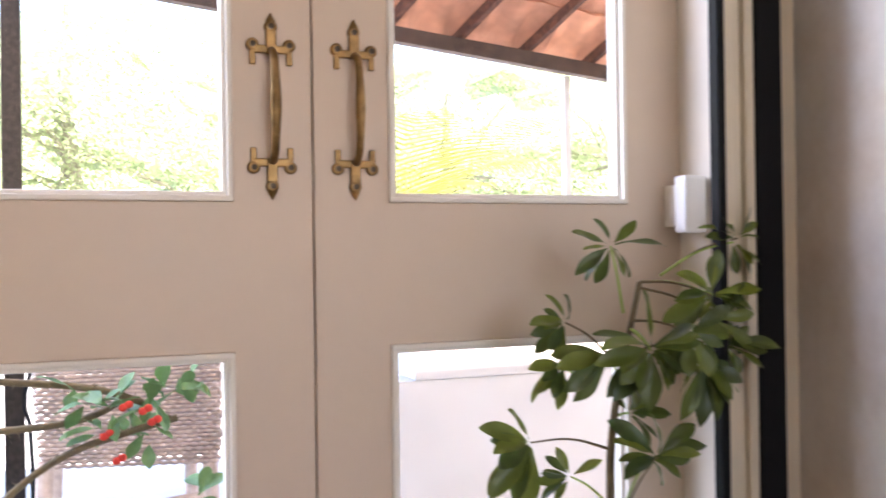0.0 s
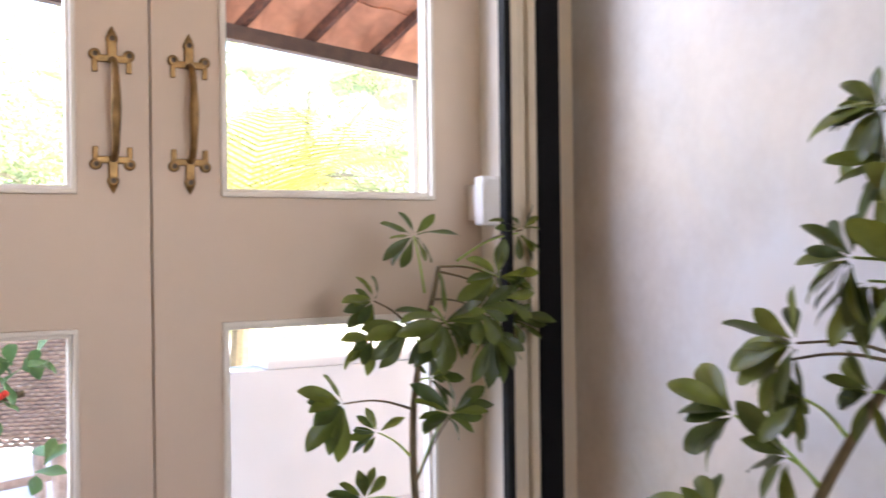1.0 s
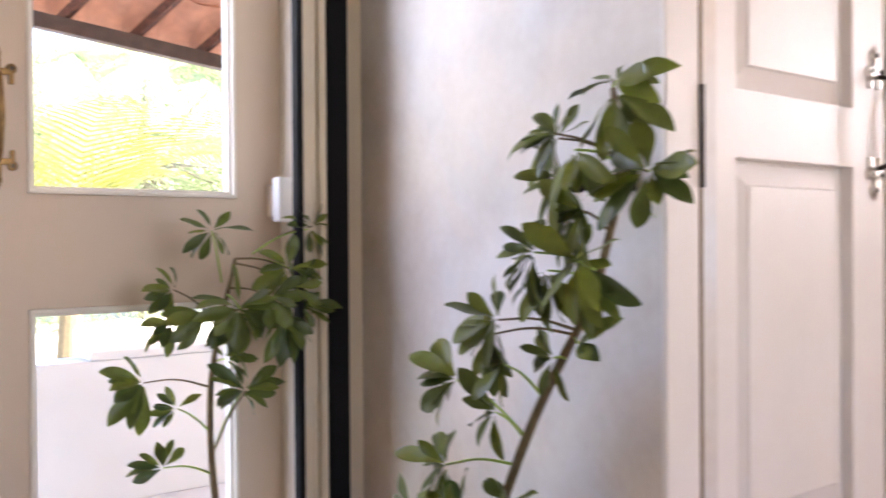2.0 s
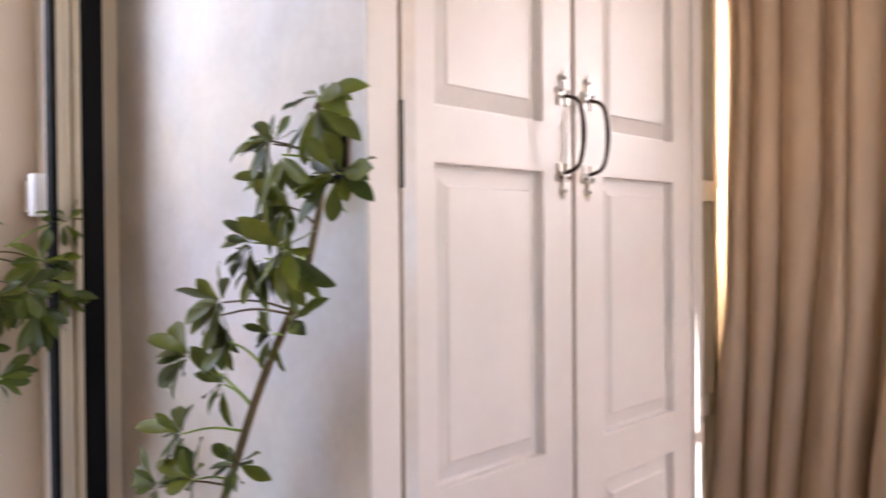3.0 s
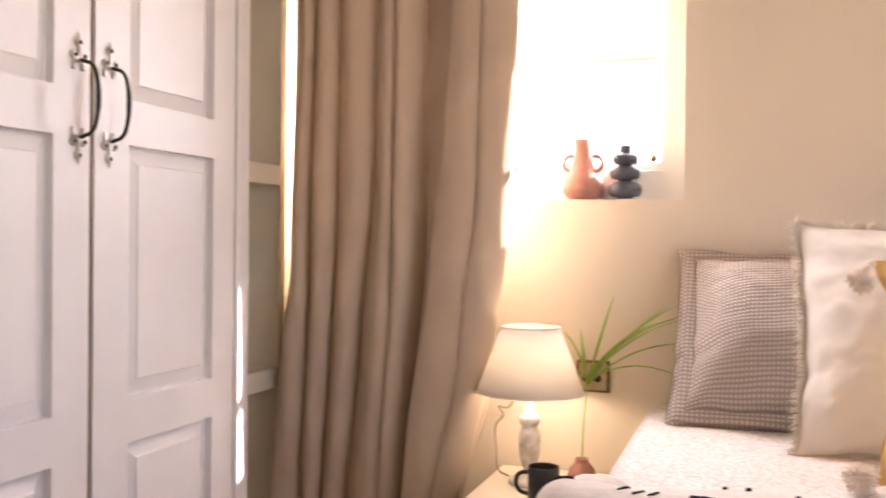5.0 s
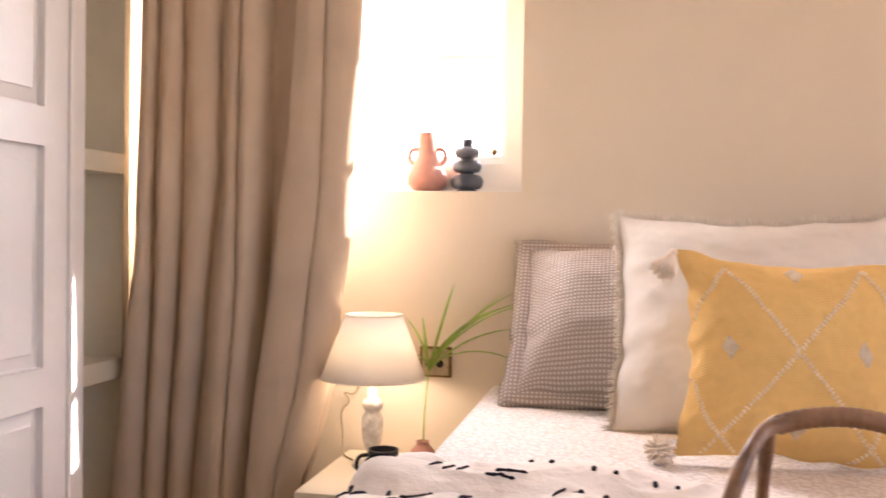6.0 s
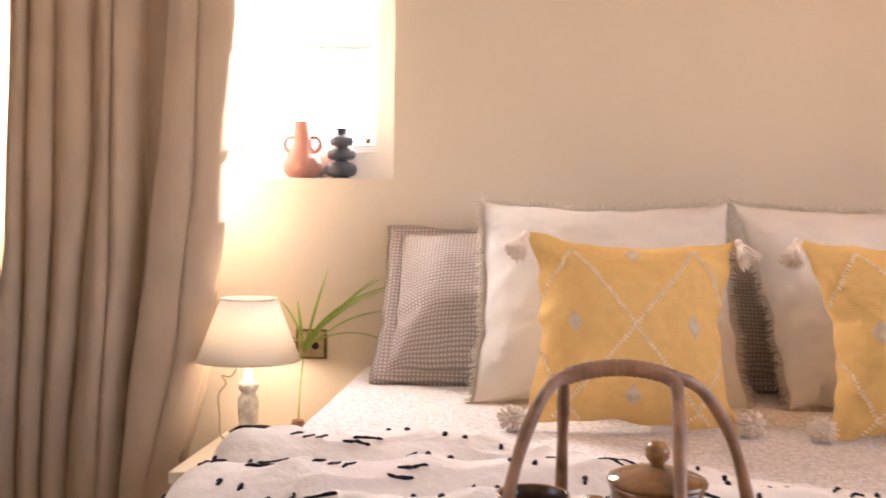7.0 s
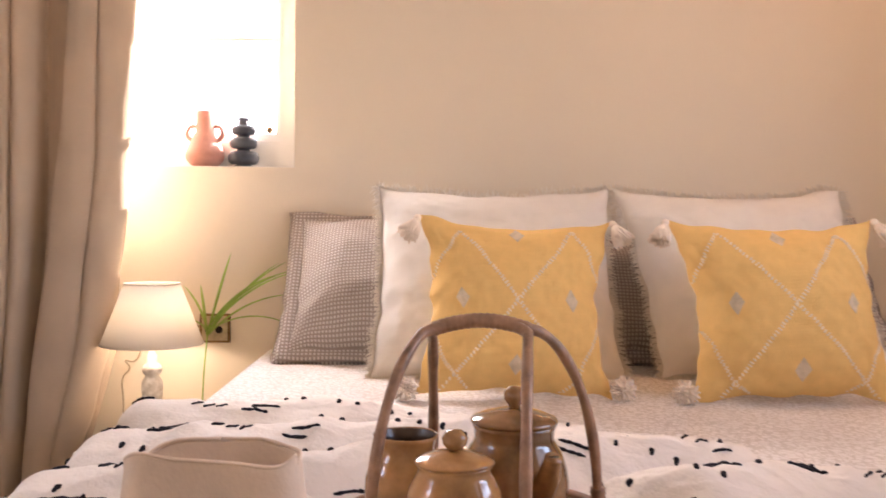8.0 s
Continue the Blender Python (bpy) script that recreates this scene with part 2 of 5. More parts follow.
def lathe(profile, at, n=40, bm=None, wobble=0.0, m=None, caps=True):
    """Turned body: profile of (radius, height) from the bottom up."""
    bm = bm or bmesh.new()
    rings = []
    for k, (r, z) in enumerate(profile):
        ring = []
        for i in range(n):
            a = 2 * math.pi * i / n
            rr = r * (1 + wobble * math.sin(3 * a + k * 0.4))
            p = Vector((rr * math.cos(a), rr * math.sin(a), z))
            if m is not None:
                p = m @ p
            ring.append(bm.verts.new(p + Vector(at)))
        rings.append(ring)
    for a, b in zip(rings, rings[1:]):
        for i in range(n):
            bm.faces.new((a[i], a[(i + 1) % n], b[(i + 1) % n], b[i]))
    if caps:
        bm.faces.new(list(reversed(rings[0])))
        bm.faces.new(rings[-1])
    return bm


def tube(points, radius, n=10, bm=None, smooth_steps=0):
    """A round bar along points; radius is a number or one for each point."""
    bm = bm or bmesh.new()
    pts = [Vector(p) for p in points]
    rad = list(radius) if hasattr(radius, "__len__") else [radius] * len(pts)
    for _ in range(smooth_steps):
        q, r2 = [pts[0]], [rad[0]]
        for i in range(len(pts) - 1):
            q += [pts[i] * 0.75 + pts[i + 1] * 0.25, pts[i] * 0.25 + pts[i + 1] * 0.75]
            r2 += [rad[i] * 0.75 + rad[i + 1] * 0.25, rad[i] * 0.25 + rad[i + 1] * 0.75]
        pts, rad = q + [pts[-1]], r2 + [rad[-1]]
    rings = []
    side = None
    for i, p in enumerate(pts):
        d = (pts[min(i + 1, len(pts) - 1)] - pts[max(i - 1, 0)]).normalized()
        if side is None:
            side = d.orthogonal().normalized()
        side = (side - d * side.dot(d)).normalized()
        up = d.cross(side)
        rings.append([bm.verts.new(p + (side * math.cos(2 * math.pi * k / n) + up * math.sin(2 * math.pi * k / n)) * rad[i]) for k in range(n)])
    for a, b in zip(rings, rings[1:]):
        for k in range(n):
            bm.faces.new((a[k], a[(k + 1) % n], b[(k + 1) % n], b[k]))
    bm.faces.new(list(reversed(rings[0])))
    bm.faces.new(rings[-1])
    return bm


def prism(pts, z0, z1):
    """An upright block over a plan outline."""
    bm = bmesh.new()
    lo = [bm.verts.new((x, y, z0)) for x, y in pts]
    hi = [bm.verts.new((x, y, z1)) for x, y in pts]
    n = len(pts)
    for i in range(n):
        bm.faces.new((lo[i], lo[(i + 1) % n], hi[(i + 1) % n], hi[i]))
    bm.faces.new(list(reversed(lo)))
    bm.faces.new(hi)
    bmesh.ops.recalc_face_normals(bm, faces=bm.faces)
    return bm


def frame_grid(xs, zs, y0, y1, bev=0.002):
    """A flat frame in one piece: cuts along x and z, its inner odd cells left open."""
    bm = bmesh.new()
    nx, nz = len(xs) - 1, len(zs) - 1
    v = {(i, j, k): bm.verts.new((xs[i], (y0, y1)[k], zs[j])) for i in range(nx + 1) for j in range(nz + 1) for k in (0, 1)}
    full = lambda i, j: 0 <= i < nx and 0 <= j < nz and not (i % 2 == 1 and j % 2 == 1)
    for i in range(nx):
        for j in range(nz):
            if not full(i, j):
                continue
            bm.faces.new((v[i, j, 0], v[i + 1, j, 0], v[i + 1, j + 1, 0], v[i, j + 1, 0]))
            bm.faces.new((v[i, j + 1, 1], v[i + 1, j + 1, 1], v[i + 1, j, 1], v[i, j, 1]))
            for a, b, di, dj in (((i, j), (i + 1, j), 0, -1), ((i + 1, j), (i + 1, j + 1), 1, 0), ((i + 1, j + 1), (i, j + 1), 0, 1), ((i, j + 1), (i, j), -1, 0)):
                if not full(i + di, j + dj):
                    bm.faces.new((v[(*b, 0)], v[(*a, 0)], v[(*a, 1)], v[(*b, 1)]))
    bmesh.ops.recalc_face_normals(bm, faces=bm.faces)
    sharp = [e for e in bm.edges if len(e.link_faces) == 2 and e.calc_face_angle() > 0.5]
    bmesh.ops.bevel(bm, geom=sharp, offset=bev, segments=2, affect="EDGES", profile=0.6)
    return bm


def frame_grid_x(x0, x1, ys, zs, bev=0.002):
    """The same frame, standing along y."""
    bm = frame_grid(ys, zs, 0.0, x1 - x0, bev)
    bmesh.ops.transform(bm, matrix=Matrix.Translation((x1, 0, 0)) @ Matrix.Rotation(radians(90), 4, "Z"), verts=bm.verts)
    return bm


# ---- the room ----
CEIL = 2.75
solid("floor", box(-2.6, 1.98, -3.4, 1.2, -0.12, 0.0), FLOORM, "warm brown tiled floor of the bedroom", "floor", "structure")
solid("ceiling", box(-2.6, 1.98, -3.4, 1.2, CEIL, CEIL + 0.12), WALL, "plain cream ceiling", "ceiling", "structure")
# bed wall with its window opening
WIN = (-0.968, 0.385, 1.073, 1.92)
bw = bmesh.new()
for y0, y1, z0, z1 in ((-3.4, WIN[0], 0, CEIL), (WIN[1], 0.42, 0, CEIL), (WIN[0], WIN[1], 0, WIN[2]), (WIN[0], WIN[1], WIN[3], CEIL)):
    box(1.70, 1.90, y0, y1, z0, z1, bm=bw)
solid("wall_east", bw, WALL, "cream painted wall behind the bed with a deep window", "wall", "structure")
# wall with the glazed doors
DX0, DX1, DY = -1.305, -0.133, 0.945
nw = bmesh.new()
for x0, x1, z0, z1 in ((-2.6, DX0 - 0.06, 0, CEIL), (-0.138, 0.10, 0, CEIL), (DX0 - 0.06, DX1 + 0.06, 2.20, CEIL)):
    box(x0, x1, 0.80, 1.06, z0, z1, bm=nw)
solid("wall_north", nw, WALL, "cream wall round the glazed double doors", "wall", "structure")
solid("wall_niche", prism([(-0.045, 0.80), (-0.152, -0.005), (-0.05, -0.005), (0.06, 0.80)], 0, CEIL), PLASTER, "pale grey-white trowelled plaster wall beside the wardrobe", "wall", "structure")
solid("wall_corner", box(1.16, 1.98, 0.42, 0.55, 0, CEIL), WALL, "cream wall in the corner behind the curtain", "wall", "structure")
# unseen block, added so that its shadow falls on the patio parapet
solid("shade_wall", box(1.985, 5.2, 0.56, 1.06, 0, 2.95), WALL, "unseen wall added to shade the low patio wall", "wall", "structure")
solid("wall_west", box(-2.72, -2.6, -3.4, 1.2, 0, CEIL), WALL, "plain cream wall across the room", "wall", "structure")
# unseen south wall; its opening is made for the side_daylight lamp
sw = bmesh.new()
for x0, x1, z0, z1 in ((-2.6, -1.15, 0, CEIL), (0.25, 1.98, 0, CEIL), (-1.15, 0.25, 0, 0.95), (-1.15, 0.25, 2.25, CEIL)):
    box(x0, x1, -3.4, -3.15, z0, z1, bm=sw)
solid("wall_south", sw, WALL, "plain cream wall with a window opening", "wall", "structure")

# unseen slab, added to keep direct sun off the bed
solid("sun_block_south", box(-2.6, 3.6, -5.9, -3.41, 2.32, 2.42), CONCRETE, "unseen slab added to keep sun out of the south window", "eave", "structure")

# door frame posts and screen channel
df = bmesh.new()
box(DX0 - 0.06, DX0 - 0.002, 0.93, 1.05, 0, 2.20, 0.003, df)
box(DX0 - 0.002, DX1 + 0.002, 0.93, 1.05, 2.135, 2.20, 0.003, df)
box(-0.1425, -0.1385, 0.801, 0.944, 0, 2.20, 0.001, df)
solid("door_frame", df, WHITE, "white painted wooden door frame", "door frame", "structure")
ch = thing("screen_channel", (-0.14, 0.80, 0), "cream screen channel with black edge seals beside the door", "trim", kind="structure")
for x0, x1, y0 in ((-0.190, -0.174, 0.772), (-0.171, -0.157, 0.779), (-0.154, -0.139, 0.772)):
    part("channel_rib", box(x0, x1, y0, 0.7995, 0, 2.2, 0.003), CREAM, ch)
part("brush_seal", box(-0.203, -0.1905, 0.768, 0.788, 0, 2.2, 0.002), BLACK, ch, "thin black brush seal")
part("cover_strip", box(-0.138, -0.095, 0.768, 0.80, 0, 2.2, 0.002), BLACK, ch, "broad flat black strip")


def framed_leaf(name, x0, x1, label):
    """One glazed door leaf: stiles, rails and two panes in moulded openings."""
    leaf = thing(name, ((x0 + x1) / 2, DY, 0), label, "door", "glazed double doors", "structure")
    gx0, gx1 = x0 + 0.104, x1 - 0.104
    y0, y1 = DY, DY + 0.04
    part("stiles_and_rails", frame_grid((x0, gx0, gx1, x1), (0.01, 0.20, 0.915, 1.110, 1.99, 2.13), y0, y1), DOORP, leaf)
    for z0, z1 in ((0.20, 0.915), (1.110, 1.99)):
        mb = bmesh.new()
        w = 0.013
        for a in (0, 1):
            d, pr = a * 0.006, 0.004 - a * 0.010
            i0, i1 = a * w * 0.55, w * (0.55 + a * 0.45)
            box(gx0 + i0, gx0 + i1, y0 - pr, y0 + 0.03, z0 + i0, z1 - i0, 0.0018, mb)
            box(gx1 - i1, gx1 - i0, y0 - pr, y0 + 0.03, z0 + i0, z1 - i0, 0.0018, mb)
            box(gx0 + i0, gx1 - i0, y0 - pr - 0.0004, y0 + 0.03, z0 + i0, z0 + i1, 0.0018, mb)
            box(gx0 + i0, gx1 - i0, y0 - pr - 0.0004, y0 + 0.03, z1 - i1, z1 - i0, 0.0018, mb)
        part("moulding", mb, WHITE, leaf)
        g = part("pane", box(gx0 + 0.005, gx1 - 0.005, y0 + 0.020, y0 + 0.024, z0 + 0.005, z1 - 0.005), GLASS, leaf, "clear glass pane")
        g.visible_shadow = False
    return leaf


leaf_r = framed_leaf("door_1", -0.718, DX1, "white glazed door leaf, closed, with two panes")
leaf_l = framed_leaf("door_2", DX0, -0.7205, "white glazed door leaf, closed, beside a potted plant outside")


# ---- wardrobe ----
def raised_panel(x0, x1, z0, z1, y, bm=None):
    """A field with bevelled margins, set back in its opening."""
    bm = bm or bmesh.new()
    m = 0.036
    rings = [(0.0, 0.014), (0.006, 0.014), (m - 0.003, 0.003), (m, 0.0)]
    rows = []
    for d, back in rings:
        rows.append([bm.verts.new(p) for p in ((x0 + d, y + back, z0 + d), (x1 - d, y + back, z0 + d), (x1 - d, y + back, z1 - d), (x0 + d, y + back, z1 - d))])
    for a, b in zip(rows, rows[1:]):
        for i in range(4):
            bm.faces.new((a[i], a[(i + 1) % 4], b[(i + 1) % 4], b[i]))
    bm.faces.new(rows[-1])
    back = [bm.verts.new((v.co.x, y + 0.022, v.co.z)) for v in rows[0]]
    for i in range(4):
        bm.faces.new((back[i], back[(i + 1) % 4], rows[0][(i + 1) % 4], rows[0][i]))
    bm.faces.new(list(reversed(back)))
    bmesh.ops.recalc_face_normals(bm, faces=bm.faces)
    return bm


wardrobe = thing("wardrobe", (0.39, 0.3, 0), "white painted built-in wardrobe with raised panels and two closed doors", "wardrobe")
wb = bmesh.new()
box(-0.160, -0.097, -0.014, -0.0055, 0, 2.6, 0.002, wb)
box(0.905, 0.962, 0.004, 0.5, 0, 2.6, 0.003, wb)
box(-0.030, 0.905, 0.48, 0.5, 0.08, 2.6, 0, wb)
box(-0.097, 0.903, 0.002, 0.38, 0, 0.06, 0.002, wb)
box(-0.097, 0.903, 0.002, 0.38, 2.25, 2.6, 0.002, wb)
part("body", wb, WARD, wardrobe)
part("edge_moulding", box(0.890, 0.904, -0.006, 0.02, 0.06, 2.25, 0.004), WARD, wardrobe, "slim rounded edge strip")
part("side_moulding", box(0.9625, 0.985, 0.016, 0.5, 0, 2.6, 0.005), WARD, wardrobe)


def wardrobe_door(x0, x1, p0, p1):
    spans = ((0.15, 0.545), (0.633, 1.13), (1.218, 2.14))
    d = frame_grid((x0, p0, p1, x1), (0.07, 0.15, 0.545, 0.633, 1.13, 1.218, 2.14, 2.24), 0.0, 0.024)
    door = part("door", d, WARD, wardrobe)
    for z0, z1 in spans:
        part("panel", raised_panel(p0, p1, z0, z1, 0.005), WARD, door)
    return door


wd_l = wardrobe_door(-0.091, 0.387, 0.0, 0.293)
wd_r = wardrobe_door(0.400, 0.888, 0.502, 0.80)
# brown strips fill the door gaps, their colour standing in for the shade there
GAPSHADE = mat("gap_shade", (0.22, 0.15, 0.10), 0.8, vary=0.2)
part("gap_shade", box(-0.0969, -0.0916, -0.0148, 0.02, 0.07, 2.24), GAPSHADE, wardrobe, "dark strip standing in for shade in the hinge gap")
part("gap_shade", box(0.3878, 0.3992, 0.004, 0.02, 0.07, 2.24), GAPSHADE, wardrobe, "brown strip standing in for shade between the doors")
for z in (1.15, 0.45, 2.0):
    part("hinge", tube([(-0.0943, -0.0165, z - 0.062), (-0.0943, -0.0165, z + 0.062)], 0.0034), DARKMETAL, wd_l, "dark steel hinge")


def bow_handle(x, y, z0, z1, out, metal, bow, parent, r=0.0055, w=0.024):
    """Pull with a three-lobed plate at each end and a bowed grip."""
    h = bmesh.new()
    tube([(x, y - 0.008, z1 - 0.012), (x, y - out * 0.8, z1 - 0.020), (x, y - out, z1 - 0.05), (x, y - out * 1.05, (z0 + z1) / 2), (x, y - out, z0 + 0.05), (x, y - out * 0.8, z0 + 0.020), (x, y - 0.008, z0 + 0.012)],
         [r * 0.8, r * 0.8, r * 0.85, r * 1.15, r * 0.85, r * 0.8, r * 0.8], 10, h, 2)
    grip = part("handle", h, bow, parent, "bowed pull handle", True)
    for s, zc in ((1, z1), (-1, z0)):
        p = bmesh.new()
        box(x - w * 0.30, x + w * 0.30, y - 0.007, y, zc - 0.016, zc + 0.016, 0.002, p)
        for dx, dz in ((-w, -0.004 * s), (w, -0.004 * s), (0, 0.020 * s)):
            lathe([(0.0085, 0), (0.0085, 0.004), (0.006, 0.0065), (0.0, 0.007)], (x + dx, y, zc + dz), 14, p, m=Matrix.Rotation(radians(90), 4, "X"))
        box(x - w, x + w, y - 0.006, y, zc - 0.010 * s - 0.005, zc - 0.010 * s + 0.006, 0.002, p)
        box(x - w - 0.004, x - w + 0.004, y - 0.005, y, min(zc - 0.03 * s, zc), max(zc - 0.03 * s, zc), 0.0015, p)
        box(x + w - 0.004, x + w + 0.004, y - 0.005, y, min(zc - 0.03 * s, zc), max(zc - 0.03 * s, zc), 0.0015, p)
        tip = bmesh.ops.create_cone(p, cap_ends=True, segments=4, radius1=0.007, radius2=0.0005, depth=0.012, matrix=pose(x, y - 0.003, zc + 0.0325 * s, 0 if s > 0 else 180) @ Matrix.Diagonal((1, 0.4, 1, 1)))
        plate = part("plate", p, metal, grip)
        for dx, dz in ((-w, -0.004 * s), (w, -0.004 * s), (0, 0.020 * s)):
            part("screw", lathe([(0.004, 0), (0.004, 0.002), (0.0, 0.0026)], (x + dx, y - 0.0062, zc + dz), 10, m=Matrix.Rotation(radians(90), 4, "X")), DARKMETAL, grip)
    return grip
bow_handle(0.353, 0.0, 1.118, 1.281, 0.045, SILVER, DARKMETAL, wd_l, 0.0045, 0.013)
bow_handle(0.438, 0.0, 1.118, 1.281, 0.045, SILVER, DARKMETAL, wd_r, 0.0045, 0.013)
bow_handle(-0.774, DY, 1.150, 1.318, 0.032, BRASS, BRASS, leaf_l, 0.0068, 0.024)
bow_handle(-0.662, DY, 1.150, 1.318, 0.032, BRASS, BRASS, leaf_r, 0.0068, 0.024)
sensor = thing("door_sensor", (-0.15, 0.93, 1.06), "small white plastic alarm sensor fixed to the door's edge", "sensor")
part("casing", box(-0.186, -0.148, 0.868, 0.897, 1.064, 1.149, 0.005), mat("white_plastic", (0.78, 0.78, 0.80), 0.35, vary=0.02), sensor)
part("bracket", box(-0.172, -0.1427, 0.8972, DY - 0.0005, 1.075, 1.138, 0.002), WHITE, sensor)

# ---- black knob with a plate on the plaster wall, behind the plant ----
wk = thing("wall_knob", (-0.142, 0.07, 1.10), "black round knob on a plate fixed to the plaster wall", "hook")
part("plate", box(-0.156, -0.139, 0.042, 0.058, 1.085, 1.165, 0.002), BLACK, wk)
part("stem", tube([(-0.150, 0.052, 1.10), (-0.168, 0.062, 1.10), (-0.190, 0.084, 1.10)], 0.006, 10, None, 1), BLACK, wk, smooth=True)
kb = bmesh.new()
bmesh.ops.create_uvsphere(kb, u_segments=24, v_segments=14, radius=0.017, matrix=Matrix.Translation((-0.198, 0.090, 1.10)) @ Matrix.Diagonal((0.8, 1, 1, 1)))
part("grip", kb, BLACK, wk, smooth=True)

# ---- open shelf unit set back between wardrobe and corner ----
shelf = thing("shelf_unit", (1.25, 0.29, 0), "cream open shelf unit set back beside the wardrobe", "shelf")
sb = bmesh.new()
box(1.488, 1.522, 0.206, 0.38, 0, 2.6, 0.002, sb)
box(0.99, 1.487, 0.362, 0.38, 0, 2.6, 0, sb)
part("carcass", sb, CREAM, shelf)
for z in (0.0, 0.501, 1.111, 1.721, 2.331):
    part("shelf", box(0.9865, 1.4875, 0.206, 0.3615, z, z + 0.060, 0.002), CREAM, shelf)

# ---- window in the bed wall ----
win = thing("window_1", (1.9, -0.5, 1.073), "white framed casement window with a deep sill, blown out by daylight", "window", kind="structure")
part("window_sill", box(1.704, 1.795, WIN[0] + 0.001, WIN[1] - 0.001, 1.0732, 1.0755, 0.0), WHITE, win)
part("window_frame", frame_grid_x(1.795, 1.84, (WIN[0], -0.902, 0.325, WIN[1]), (1.074, 1.165, 1.825, 1.92)), WHITE, win)
for y0, y1 in ((-0.901, -0.48), (-0.475, -0.06), (-0.055, 0.324)):
    sash = part("sash", frame_grid_x(1.812, 1.834, (y0, y0 + 0.012, y1 - 0.028, y1), (1.166, 1.19, 1.493, 1.508, 1.80, 1.824)), WHITE, win)
    g = part("pane", box(1.821, 1.825, y0 + 0.012, y1 - 0.028, 1.19, 1.80), GLASS, sash)
    g.visible_shadow = False
part("knob", lathe([(0.004, 0), (0.004, 0.012), (0.010, 0.016), (0.012, 0.022), (0.008, 0.028), (0, 0.03)], (1.811, -0.872, 1.200), 16, m=Matrix.Rotation(radians(-90), 4, "Y")), BRASS, win, "round metal knob", True)
part("latch", box(1.788, 1.811, -0.450, -0.440, 1.17, 1.31, 0.003), CREAM, win, "cream latch bar")

# ---- vases on the sill ----
tv = thing("two_handled_vase", (1.757, -0.668, 1.0735), "matt terracotta vase with two small ear handles on the sill", "vase")
tz = 1.0758
part("body", lathe([(0.030, 0), (0.046, 0.006), (0.060, 0.022), (0.0625, 0.034), (0.060, 0.048), (0.051, 0.070), (0.040, 0.092), (0.032, 0.112), (0.0295, 0.135), (0.0295, 0.180), (0.0265, 0.1815), (0.023, 0.170), (0.022, 0.12)], (1.757, -0.668, tz), 40), TERRA, tv, smooth=True)
for s in (-1, 1):
    part("ear_handle", tube([(1.757, -0.668 + s * 0.027, tz + 0.130), (1.757, -0.668 + s * 0.046, tz + 0.132), (1.757, -0.668 + s * 0.058, tz + 0.116), (1.757, -0.668 + s * 0.056, tz + 0.096), (1.757, -0.668 + s * 0.040, tz + 0.084)], 0.0075, 10, None, 2), TERRA, tv, smooth=True)
bv = thing("ribbed_vase", (1.757, -0.793, 1.0735), "dark slate vase of three stacked rounded rings on the sill", "vase")
prof = [(0.026, 0), (0.034, 0.002)]
for zc, rr, hh in ((0.030, 0.050, 0.024), (0.078, 0.045, 0.020), (0.120, 0.040, 0.016)):
    for k in range(9):
        a = -math.pi / 2 + math.pi * k / 8
        prof.append((0.022 + (rr - 0.022) * math.cos(a) ** 0.6 if abs(math.cos(a)) > 1e-6 else 0.022, zc + hh * math.sin(a) * 0.93))
    prof.append((0.020, zc + hh + 0.002))
prof += [(0.018, 0.142), (0.0195, 0.160), (0.017, 0.1605), (0.015, 0.150)]
part("body", lathe(prof, (1.757, -0.793, tz), 36), SLATE, bv, smooth=True)


# ---- curtain ----
def along(line, v):
    """Place on a fold line, given as (fall 0..1, y) from the rod down."""
    if v <= line[0][0]:
        return line[0][1]
    for (a, ya), (b, yb) in zip(line, line[1:]):
        if v <= b:
            f = (v - a) / (b - a)
            f = f * f * (3 - 2 * f) * 0.5 + f * 0.5
            return ya + (yb - ya) * f
    return line[-1][1]


def curtain_sheet(lines, deep, bulge, seed, per=26):
    """Hanging linen: the cloth swells towards the room between creases that run down it."""
    bm = bmesh.new()
    nv = 90
    rows = []
    for j in range(nv + 1):
        v = j / nv
        z = 2.42 - 2.40 * v
        ys = [along(ln, v) + 0.004 * math.sin(5.3 * v + k * 2.1 + seed) for k, ln in enumerate(lines)]
        row = []
        for k in range(len(lines) - 1):
            wide = abs(ys[k + 1] - ys[k])
            for i in range(per + (k == len(lines) - 2)):
                f = i / per
                swell = bulge[k] * min(0.062, 0.78 * wide) * math.sin(math.pi * f) ** 0.5
                x = deep[k] * (1 - f) + deep[k + 1] * f - swell
                y = ys[k] + (ys[k + 1] - ys[k]) * f
                x += 0.005 * noise.noise(Vector((y * 11, v * 4.5, seed))) + 0.0016 * noise.noise(Vector((y * 48, v * 7, seed + 3)))
                row.append(bm.verts.new((x, y, z)))
        rows.append(row)
    for j in range(nv):
        for i in range(len(rows[0]) - 1):
            bm.faces.new((rows[j][i], rows[j + 1][i], rows[j + 1][i + 1], rows[j][i + 1]))
    return bm


